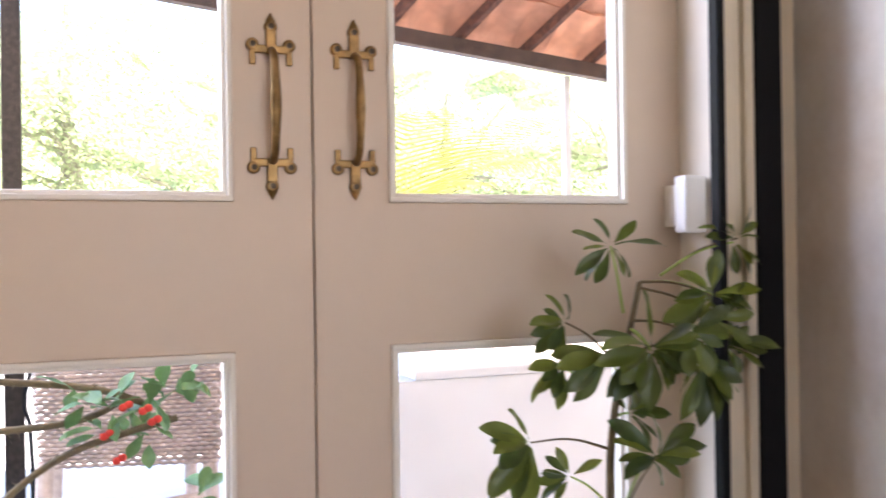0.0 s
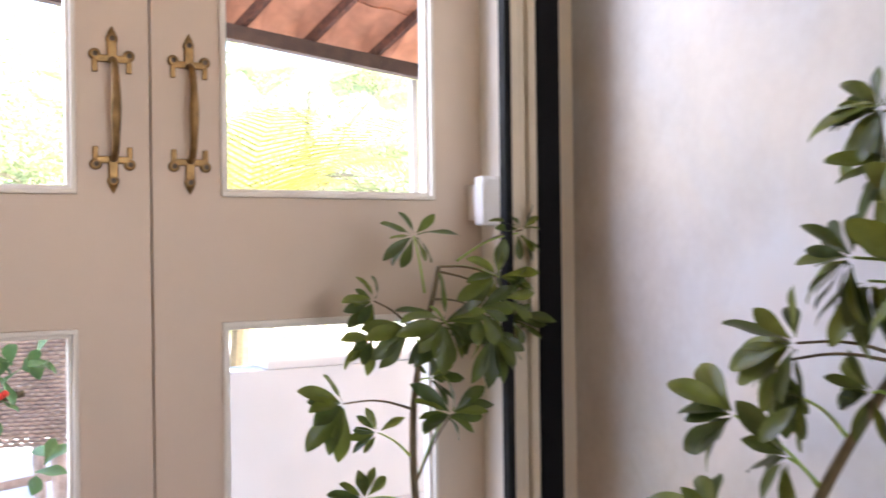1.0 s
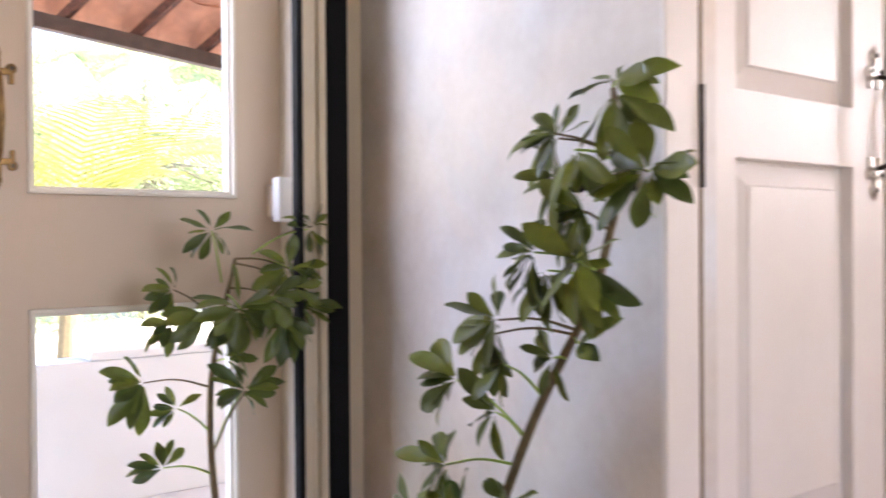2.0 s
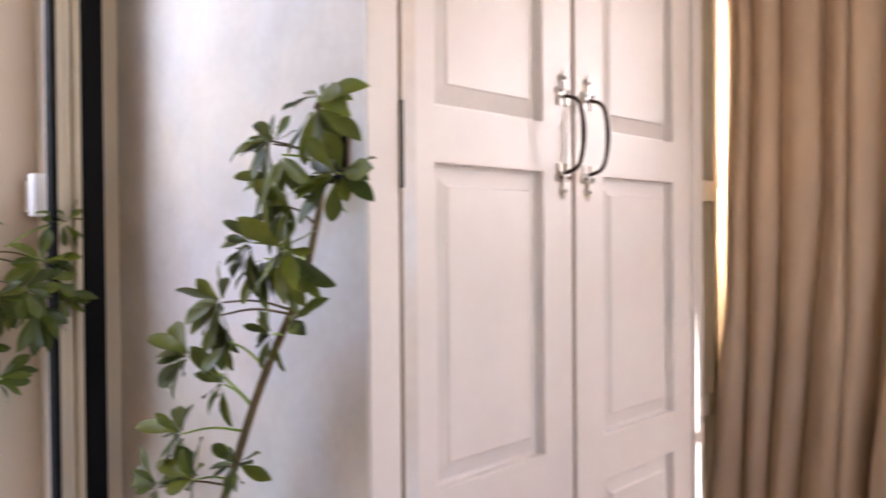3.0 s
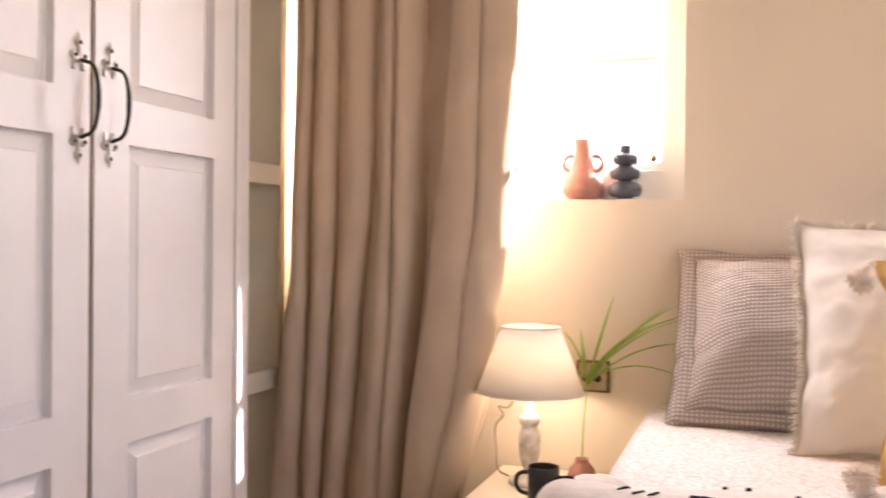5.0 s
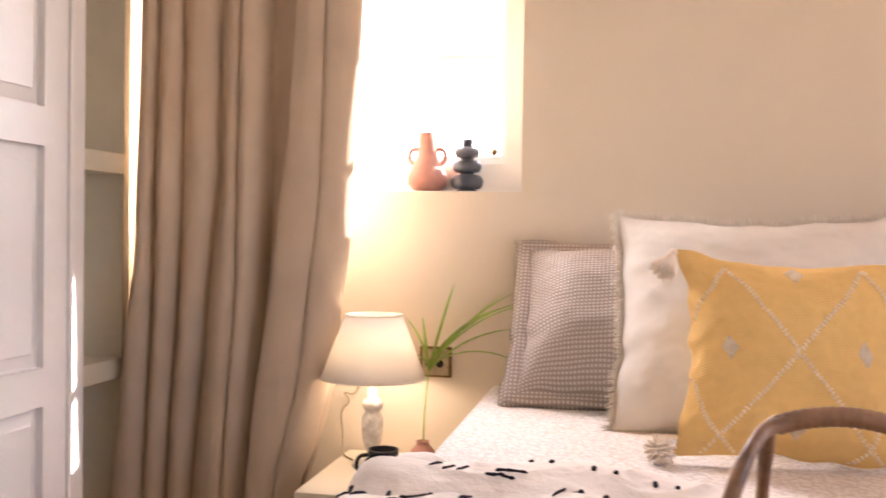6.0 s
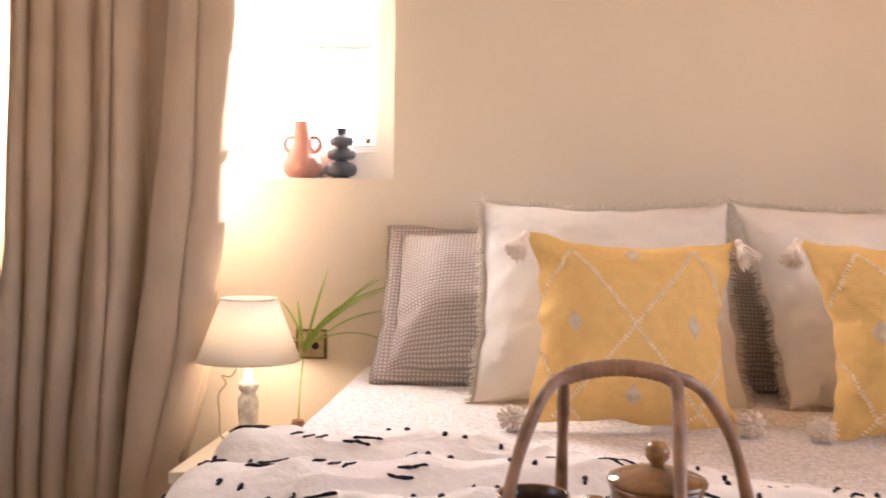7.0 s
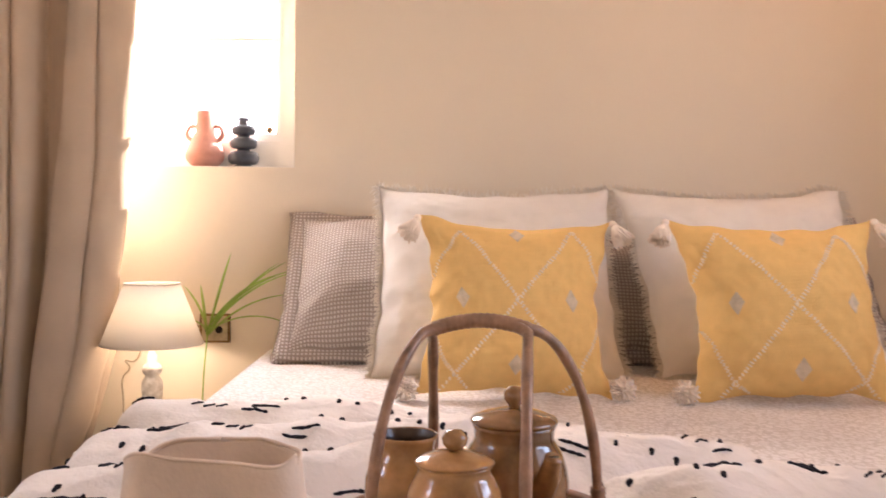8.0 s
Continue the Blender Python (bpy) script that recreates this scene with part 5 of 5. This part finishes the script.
spray(plant_1, (-0.378, 0.770, 0.906), (-0.344, 0.800, 0.866), DOORWARD, 150, 230, 3, 1.10)
spray(plant_1, (-0.330, 0.800, 0.823), (-0.351, 0.800, 0.819), DOORWARD, -60, 130, 6, 0.80)
spray(plant_1, (-0.307, 0.770, 0.769), (-0.354, 0.800, 0.665), DOORWARD, 20, 200, 6, 1.05)
spray(plant_1, (-0.302, 0.800, 0.761), (-0.354, 0.800, 0.665), DOORWARD, -40, 20, 2, 1.00)
spray(plant_1, (-0.475, 0.800, 0.796), (-0.359, 0.800, 0.777), DOORWARD, 100, 280, 6, 1.15)
spray(plant_1, (-0.418, 0.800, 0.747), (-0.362, 0.800, 0.703), DOORWARD, 70, 230, 5, 0.60)
spray(plant_1, (-0.451, 0.780, 0.656), (-0.358, 0.800, 0.628), DOORWARD, 50, 190, 5, 0.90)

S2 = [(-0.30, 0.33, 0.24), (-0.25, 0.29, 0.45), (-0.220, 0.243, 0.609), (-0.227, 0.191, 0.701), (-0.233, 0.143, 0.788), (-0.239, 0.097, 0.856), (-0.246, 0.044, 0.926), (-0.250, 0.017, 0.959), (-0.253, -0.005, 1.022), (-0.255, -0.023, 1.068), (-0.256, -0.025, 1.120), (-0.254, -0.016, 1.192)]
plant_2 = umbrella_plant((-0.32, 0.34, 0.24), S2, "leaning green umbrella plant casting soft shadows on the plaster wall")
spray(plant_2, (-0.254, -0.020, 1.200), (-0.254, -0.016, 1.192), ROOMWARD, -40, 35, 4, 1.15)
spray(plant_2, (-0.254, -0.016, 1.200), (-0.254, -0.016, 1.192), ROOMWARD, 145, 200, 2, 0.95)
spray(plant_2, (-0.252, -0.018, 1.197), (-0.254, -0.016, 1.192), ROOMWARD, 60, 130, 2, 0.45)
spray(plant_2, (-0.289, -0.048, 1.178), (-0.254, -0.016, 1.187), ROOMWARD, -150, -20, 7, 1.15)
spray(plant_2, (-0.284, -0.089, 1.095), (-0.256, -0.025, 1.094), ROOMWARD, -50, 70, 5, 1.25)
spray(plant_2, (-0.307, -0.105, 1.093), (-0.256, -0.025, 1.094), ROOMWARD, 100, 260, 6, 1.10)
spray(plant_2, (-0.299, 0.028, 1.143), (-0.256, -0.025, 1.114), ROOMWARD, 150, 280, 8, 1.10)
spray(plant_2, (-0.276, 0.046, 1.141), (-0.256, -0.025, 1.114), ROOMWARD, 40, 170, 5, 0.80)
spray(plant_2, (-0.315, -0.016, 1.121), (-0.256, -0.025, 1.109), ROOMWARD, -110, -30, 5, 1.00)
spray(plant_2, (-0.301, 0.015, 1.094), (-0.255, -0.023, 1.068), ROOMWARD, 160, 300, 7, 1.05)
spray(plant_2, (-0.305, -0.016, 1.057), (-0.253, -0.010, 1.033), ROOMWARD, 120, 300, 9, 1.10)
spray(plant_2, (-0.315, -0.020, 1.003), (-0.251, 0.008, 0.980), ROOMWARD, 0, 360, 10, 1.05)
spray(plant_2, (-0.305, 0.057, 1.012), (-0.251, 0.008, 0.991), ROOMWARD, 100, 280, 9, 1.05)
spray(plant_2, (-0.285, 0.056, 0.991), (-0.251, 0.008, 0.975), ROOMWARD, 200, 320, 6, 1.00)
spray(plant_2, (-0.284, -0.012, 0.992), (-0.251, 0.008, 0.975), ROOMWARD, -120, -20, 5, 0.95)
spray(plant_2, (-0.307, 0.117, 0.932), (-0.246, 0.049, 0.921), ROOMWARD, 90, 270, 8, 1.15)
spray(plant_2, (-0.294, 0.143, 0.912), (-0.246, 0.049, 0.915), ROOMWARD, 190, 300, 6, 1.00)
spray(plant_2, (-0.263, 0.069, 0.888), (-0.243, 0.070, 0.886), ROOMWARD, 90, 280, 6, 0.75)
spray(plant_2, (-0.258, 0.036, 0.908), (-0.245, 0.053, 0.912), ROOMWARD, -10, 60, 3, 0.80)
spray(plant_2, (-0.297, 0.117, 0.879), (-0.237, 0.117, 0.837), ROOMWARD, 150, 280, 4, 1.10)
spray(plant_2, (-0.307, 0.194, 0.853), (-0.232, 0.153, 0.781), ROOMWARD, 110, 240, 7, 1.20)
spray(plant_2, (-0.283, 0.148, 0.816), (-0.232, 0.153, 0.778), ROOMWARD, 90, 260, 6, 1.00)
spray(plant_2, (-0.291, 0.237, 0.737), (-0.229, 0.177, 0.739), ROOMWARD, 90, 290, 9, 1.10)
spray(plant_2, (-0.296, 0.200, 0.678), (-0.224, 0.208, 0.659), ROOMWARD, 60, 230, 9, 1.10)
spray(plant_2, (-0.263, 0.147, 0.701), (-0.227, 0.192, 0.692), ROOMWARD, 0, 300, 8, 0.95)
spray(plant_2, (-0.294, 0.293, 0.651), (-0.223, 0.220, 0.651), ROOMWARD, 40, 250, 7, 1.10)

# ---- outside ----
solid("ground", box(-60, 60, 1.06, 90, -0.30, -0.06), PAVE, "pale sunlit paving of the patio", "ground", "structure")
parapet = thing("parapet_wall", (1.2, 3.3, -0.06), "low whitewashed patio wall with a pale coping", "wall", kind="structure")
part("wall_body", box(-0.02, 4.2, 3.2, 3.4, -0.06, 0.54, 0.005), LIMEWASH, parapet)
part("coping", box(0.20, 4.2, 3.192, 3.41, 0.5405, 0.66, 0.008), LIMEWASH, parapet)

roof = thing("veranda_roof", (0.5, 3.3, 1.9), "terracotta tiled veranda roof on dark timber rafters", "roof", kind="structure")
# the eave beam falls slightly along x; the slope rises towards the house
def roof_point(x, up, d=0.0):
    return Vector((x, 3.3 - up * 0.86, 1.93 - 0.105 * (x - 0.13) + up * 0.51 + d))


def bar(a, b, w, h):
    bm_ = bmesh.new()
    a, b = Vector(a), Vector(b)
    d = (b - a).normalized()
    s = d.cross(Vector((0, 0, 1))).normalized() * w / 2
    u = s.cross(d).normalized() * h / 2
    vs = [bm_.verts.new(p + s * i + u * j) for p in (a, b) for i, j in ((-1, -1), (1, -1), (1, 1), (-1, 1))]
    for f in ((3, 2, 1, 0), (4, 5, 6, 7), (0, 1, 5, 4), (1, 2, 6, 5), (2, 3, 7, 6), (3, 0, 4, 7)):
        bm_.faces.new([vs[i] for i in f])
    bmesh.ops.recalc_face_normals(bm_, faces=bm_.faces)
    return bm_


part("eave_beam", bar(roof_point(-0.9, 0.10, -0.075), roof_point(2.6, 0.10, -0.075), 0.05, 0.06), TIMBER, roof)
mat_rafter = mat("red_timber", (0.13, 0.05, 0.03), 0.8, vary=0.5, scale=40)
part("purlin", bar(roof_point(0.55, 0.62, -0.04), roof_point(2.6, 0.62, -0.04), 0.05, 0.06), TIMBER, roof)
for i in range(9):
    x = 0.10 + i * 0.30
    part("rafter", bar(roof_point(x, 0.02, -0.022), roof_point(x + 0.50, 1.5, -0.022), 0.026, 0.04), mat_rafter, roof)
tile_bm = bmesh.new()
tile_me = bpy.data.meshes.new("roof_tile")
nn = 8
tv_ = [[tile_bm.verts.new((0.15 * (i / nn), 0.30 * j, 0.007 * math.sin(math.pi * 2 * i / nn) + dz)) for i in range(nn + 1)] for j, dz in ((0, 0), (1, 0))]
tb_ = [[tile_bm.verts.new(v.co + Vector((0, 0, 0.012))) for v in row] for row in tv_]
for grid, flip in ((tv_, 1), (tb_, 0)):
    for i in range(nn):
        q = (grid[0][i], grid[0][i + 1], grid[1][i + 1], grid[1][i])
        tile_bm.faces.new(tuple(reversed(q)) if flip else q)
for j in (0, 1):
    for i in range(nn):
        tile_bm.faces.new((tv_[j][i], tv_[j][i + 1], tb_[j][i + 1], tb_[j][i]))
bmesh.ops.recalc_face_normals(tile_bm, faces=tile_bm.faces)
tile_bm.to_mesh(tile_me)
tile_bm.free()
tile_me.materials.append(TILE)
ax = (roof_point(1, 0) - roof_point(0, 0)).normalized()
ay = (roof_point(0, 1) - roof_point(0, 0)).normalized()
az = -ax.cross(ay)
for i in range(22):
    for j in range(9):
        ob = new("tile", tile_me)
        ob.parent = roof
        ob.matrix_parent_inverse = roof.matrix_basis.inverted()
        o = roof_point(-0.85 + i * 0.152, 0) + ay * (0.0 + j * 0.285) + az * (0.008 + 0.010 * (j % 2) + random.uniform(0, 0.004))
        ob.matrix_basis = Matrix(((ax.x, ay.x, az.x, o.x), (ax.y, ay.y, az.y, o.y), (ax.z, ay.z, az.z, o.z), (0, 0, 0, 1)))
for x, y in ((0.945, 3.30), (-1.235, 3.22)):
    post = thing("veranda_post", (x, y, -0.06), "slender square post under the veranda eave", "post", "veranda posts")
    part("shaft", box(x - (0.014 if x > 0 else 0.032), x + (0.014 if x > 0 else 0.032), y - 0.02, y + 0.02, -0.06, 1.80 if x > 0 else 2.02, 0.004), DARKMETAL if x < 0 else LIMEWASH, post)
    part("foot", box(x - 0.05, x + 0.05, y - 0.05, y + 0.05, -0.0599, 0.0, 0.004), DARKMETAL if x < 0 else LIMEWASH, post)

rail = thing("iron_railing", (-1.3, 3.2, 0), "black wrought iron railing with leaf ornaments", "railing")
part("rail_bar", bar((-2.6, 3.2, 0.78), (-1.0, 3.2, 0.78), 0.03, 0.02), BLACK, rail)
for i in range(7):
    x = -2.5 + i * 0.22
    part("baluster", tube([(x, 3.2, -0.06), (x, 3.2, 0.45), (x - 0.03, 3.2, 0.56), (x, 3.2, 0.66), (x, 3.2, 0.78)], 0.008, 6, None, 1), BLACK, rail)

# wicker chair
wc = thing("wicker_chair", (-0.95, 2.1, -0.06), "brown woven wicker armchair on the patio", "chair")


def woven(name, p00, p10, p01, p11, nu, nv, parent):
    """A panel of over-and-under strands between four corners."""
    bm_ = bmesh.new()
    P = [Vector(p) for p in (p00, p10, p01, p11)]
    nrm = (P[1] - P[0]).cross(P[2] - P[0]).normalized()
    at = lambda u, v: (P[0] * (1 - u) + P[1] * u) * (1 - v) + (P[2] * (1 - u) + P[3] * u) * v
    for j in range(nv):
        v0, v1 = (j + 0.02) / nv, (j + 0.98) / nv
        pr = None
        for i in range(nu * 2 + 1):
            u = i / (nu * 2)
            off = nrm * (0.0065 if (i + j) % 2 else -0.0065)
            cur = (bm_.verts.new(at(u, v0) + off), bm_.verts.new(at(u, (v0 + v1) / 2) + off + nrm * 0.003), bm_.verts.new(at(u, v1) + off))
            if pr:
                bm_.faces.new((pr[0], cur[0], cur[1], pr[1]))
                bm_.faces.new((pr[1], cur[1], cur[2], pr[2]))
            pr = cur
    ob = part(name, bm_, WICKER, parent, "woven strands", True)
    ob.modifiers.new("thick", "SOLIDIFY").thickness = 0.004
    return ob


CX0, CX1, CY0, CY1 = -1.10, -0.72, 1.92, 2.42
woven("front_apron", (CX0, CY0, 0.585), (CX1 + 0.0, CY0, 0.565), (CX0 - 0.02, CY0, 0.86), (CX1, CY0, 0.86), 17, 30, wc)
woven("side_panel", (CX1, CY0, 0.60), (CX1, CY1, 0.60), (CX1, CY0, 0.82), (CX1, CY1, 0.90), 16, 10, wc)
woven("seat", (CX0, CY0, 0.60), (CX1, CY0, 0.60), (CX0, CY1, 0.60), (CX1, CY1, 0.60), 14, 16, wc)
woven("backrest", (CX0, CY1, 0.6), (CX1, CY1, 0.6), (CX0, CY1 + 0.08, 1.0), (CX1, CY1 + 0.08, 1.0), 14, 16, wc)
for x, y in ((CX0 + 0.01, CY0), (CX1 - 0.02, CY0 + 0.02), (CX0 + 0.02, CY1), (CX1 - 0.02, CY1)):
    part("leg", tube([(x, y, 0.60), (x + (0.02 if x < -0.9 else -0.02) * -1, y, -0.06)], [0.019, 0.015], 10), WICKER, wc)
part("stretcher", tube([(CX0, CY0 + 0.01, 0.46), (CX1, CY0 + 0.03, 0.49)], 0.011, 8), WICKER, wc)

# thorny flowering shrub just outside the pane
ft = thing("thorn_shrub", (-1.25, 1.22, -0.06), "thorny shrub with green leaves and small red flowers outside the door", "shrub")
LB = [leaf_mesh(0.046, 0.0105, 0.2, 0.2), leaf_mesh(0.055, 0.0128, 0.3, 0.30)]
for me in LB:
    me.materials.clear()
    me.materials.append(mat("thorn_leaf", (0.15, 0.29, 0.10), 0.45, vary=0.35, scale=14, transl=0.2))
rs = random.Random(8)
canes = ([(-1.30, 1.20, 0.55), (-1.18, 1.20, 0.68), (-1.09, 1.20, 0.752), (-0.98, 1.20, 0.782), (-0.92, 1.20, 0.795)],
         [(-1.30, 1.22, 0.79), (-1.12, 1.22, 0.790), (-1.04, 1.22, 0.80), (-0.99, 1.22, 0.83)],
         [(-1.30, 1.21, 0.875), (-1.13, 1.21, 0.860), (-1.03, 1.21, 0.845), (-0.97, 1.21, 0.82)],
         [(-1.27, 1.20, -0.06), (-1.28, 1.20, 0.3), (-1.30, 1.20, 0.55)])
for pts in canes:
    cn = part("cane", tube(pts, 0.0055, 7, None, 2), STEM, ft, smooth=True)
    th_ = bmesh.new()
    for a, b in zip(pts, pts[1:]):
        a, b = Vector(a), Vector(b)
        for q in range(int((b - a).length / 0.008)):
            p = a.lerp(b, rs.random())
            d = Vector((rs.uniform(-1, 1), rs.uniform(-1, 1), rs.uniform(-1, 1))).normalized()
            bmesh.ops.create_cone(th_, segments=4, radius1=0.0014, radius2=0.0001, depth=0.012, matrix=Matrix.Translation(p + d * 0.009) @ d.to_track_quat("Z", "Y").to_matrix().to_4x4())
    part("thorns", th_, STEM, cn)
for c, cnt in (((-1.05, 1.20, 0.835), 7), ((-1.00, 1.20, 0.81), 8), ((-0.955, 1.20, 0.83), 8), ((-0.90, 1.20, 0.845), 9), ((-1.02, 1.19, 0.775), 6), ((-0.965, 1.19, 0.775), 5), ((-0.89, 1.20, 0.665), 5), ((-1.06, 1.20, 0.67), 5)):
    for q in range(cnt):
        ob = new("leaf", LB[rs.randrange(2)])
        ob.parent = ft
        ob.matrix_parent_inverse = ft.matrix_basis.inverted()
        ob.matrix_basis = Matrix.Translation(Vector(c) + Vector((rs.uniform(-0.02, 0.02), rs.uniform(-0.02, 0.02), rs.uniform(-0.015, 0.015)))) @ pose(0, 0, 0, rs.uniform(-40, 40), rs.uniform(-70, 50), rs.uniform(-180, 180))
for c in ((-0.995, 1.17, 0.822), (-0.968, 1.17, 0.815), (-1.022, 1.17, 0.782), (-0.955, 1.17, 0.798), (-1.005, 1.17, 0.745)):
    fb = bmesh.new()
    for s in (-1, 1):
        bmesh.ops.create_icosphere(fb, subdivisions=2, radius=1, matrix=Matrix.Translation(Vector(c) + Vector((s * 0.004, 0, s * 0.002))) @ Matrix.Diagonal((0.0065, 0.0025, 0.006, 1)))
    part("flower", fb, RED, ft, "small red double bract", True)


ft.location.x += 0.045


# palm and trees beyond the patio
def frond(root, way, length, seed):
    b = bmesh.new()
    p, d = Vector(root), Vector(way).normalized()
    rn = random.Random(seed)
    n = 30
    for i in range(n):
        t = i / n
        nx = p + d * length / n
        side = d.cross(Vector((0, 0, 1))).normalized()
        for s in (-1, 1):
            ll = length * 0.42 * math.sin(math.pi * (0.12 + 0.86 * t)) * rn.uniform(0.85, 1.1)
            tip = p + (side * s * 0.75 + d * 0.65 + Vector((0, 0, -0.25))).normalized() * ll
            w = d * length / n * 0.17
            a, c = b.verts.new(p - w), b.verts.new(p + w)
            mm = p.lerp(tip, 0.5)
            e, f = b.verts.new(mm + w * 0.9 + Vector((0, 0, 0.01))), b.verts.new(mm - w * 0.9 + Vector((0, 0, 0.01)))
            g_ = b.verts.new(tip)
            b.faces.new((a, c, e, f))
            b.faces.new((f, e, g_))
        p, d = nx, (d + Vector((0, 0, -0.058))).normalized()
    return b


PX, PY = 1.12, 6.6
palm = thing("palm", (PX, PY, -0.06), "young palm with yellow-green fronds beyond the patio wall", "palm tree")
part("trunk", tube([(PX, PY, -0.06), (PX + 0.03, PY, 0.6), (PX, PY, 1.15)], [0.10, 0.08, 0.06], 12), STEM, palm)
for k in range(10):
    a = k * 2.4 + 0.5
    part("frond", frond((PX, PY, 1.1), (math.cos(a) * 0.75, math.sin(a) * 0.5, 1.25), 1.35 + 0.25 * (k % 3), k), PALM, palm)


def leafy_tree(x, y, h, r, seed, group, label):
    rn = random.Random(seed)
    th = thing("tree", (x, y, -0.06), label, "tree", group)
    part("trunk", tube([(x, y, -0.06), (x + 0.1, y, h * 0.3), (x - 0.05, y, h * 0.6), (x, y, h * 0.85)], [0.16, 0.13, 0.09, 0.03], 10, None, 1), BARK, th)
    b = bmesh.new()
    cl_ = [(Vector((x + rn.gauss(0, r * 0.5), y + rn.gauss(0, r * 0.4), h * 0.5 + rn.gauss(0, h * 0.24))), r * rn.uniform(0.22, 0.45)) for _ in range(44)]
    for c, cr_ in cl_[:9]:
        part("limb", tube([(x, y, h * rn.uniform(0.3, 0.6)), (Vector((x, y, h * 0.55)) + c) / 2, c], [0.05, 0.03, 0.012], 6), BARK, th)
    for c, cr_ in cl_:
        for q in range(760):
            o = Vector((rn.gauss(0, 1), rn.gauss(0, 1), rn.gauss(0, 1)))
            p = c + o.normalized() * cr_ * rn.random() ** 0.4
            face = (Vector((0.35, -0.65, 0.65)) + Vector((rn.gauss(0, 0.3), rn.gauss(0, 0.3), rn.gauss(0, 0.3)))).normalized()
            u = face.cross(Vector((rn.gauss(0, 1), rn.gauss(0, 1), rn.gauss(0, 1)))).normalized()
            w = face.cross(u)
            s = rn.uniform(0.022, 0.042)
            vs = [b.verts.new(p - u * s), b.verts.new(p + w * s * 0.45), b.verts.new(p + u * s), b.verts.new(p - w * s * 0.45)]
            b.faces.new(vs)
    tagged(part("crown", b, FOLIAGE, th), kind="stuff")


for k, (x, y, h, r) in enumerate(((-3.4, 11.0, 4.6, 2.2), (-1.2, 12.5, 5.2, 2.4), (1.4, 12.0, 4.2, 2.1), (4.0, 12.5, 4.0, 2.0), (6.8, 12.0, 4.4, 2.1), (9.4, 13.0, 4.2, 2.2), (-6.0, 12.5, 5.0, 2.5))):
    leafy_tree(x, y, h, r, 40 + k, "garden trees", "sunlit leafy garden tree beyond the patio")


def hillside():
    """The wooded slope that closes the view: lumpy tree tops, one behind another."""
    b = bmesh.new()
    nx, nz = 90, 36
    rows = []
    for j in range(nz + 1):
        row = []
        for i in range(nx + 1):
            x, t = -26 + 56 * i / nx, j / nz
            y = 15 + 9 * t + 1.6 * noise.noise(Vector((x * 0.5, t * 7, 3))) + 0.7 * noise.noise(Vector((x * 1.4, t * 17, 5)))
            z = -0.1 + (6.5 + 2.0 * noise.noise(Vector((x * 0.12, 0, 7)))) * t + 0.5 * noise.noise(Vector((x * 0.9, t * 9, 1)))
            row.append(b.verts.new((x, y, max(z, -0.1))))
        rows.append(row)
    for j in range(nz):
        for i in range(nx):
            b.faces.new((rows[j][i], rows[j][i + 1], rows[j + 1][i + 1], rows[j + 1][i]))
    return b


tagged(part("wooded_hillside", hillside(), mat("far_woods", (0.30, 0.36, 0.21), 0.9, vary=0.3, scale=0.8, fine=5, bump=0), smooth=True), "pale sunlit wooded slope behind the garden", "hillside", kind="structure")
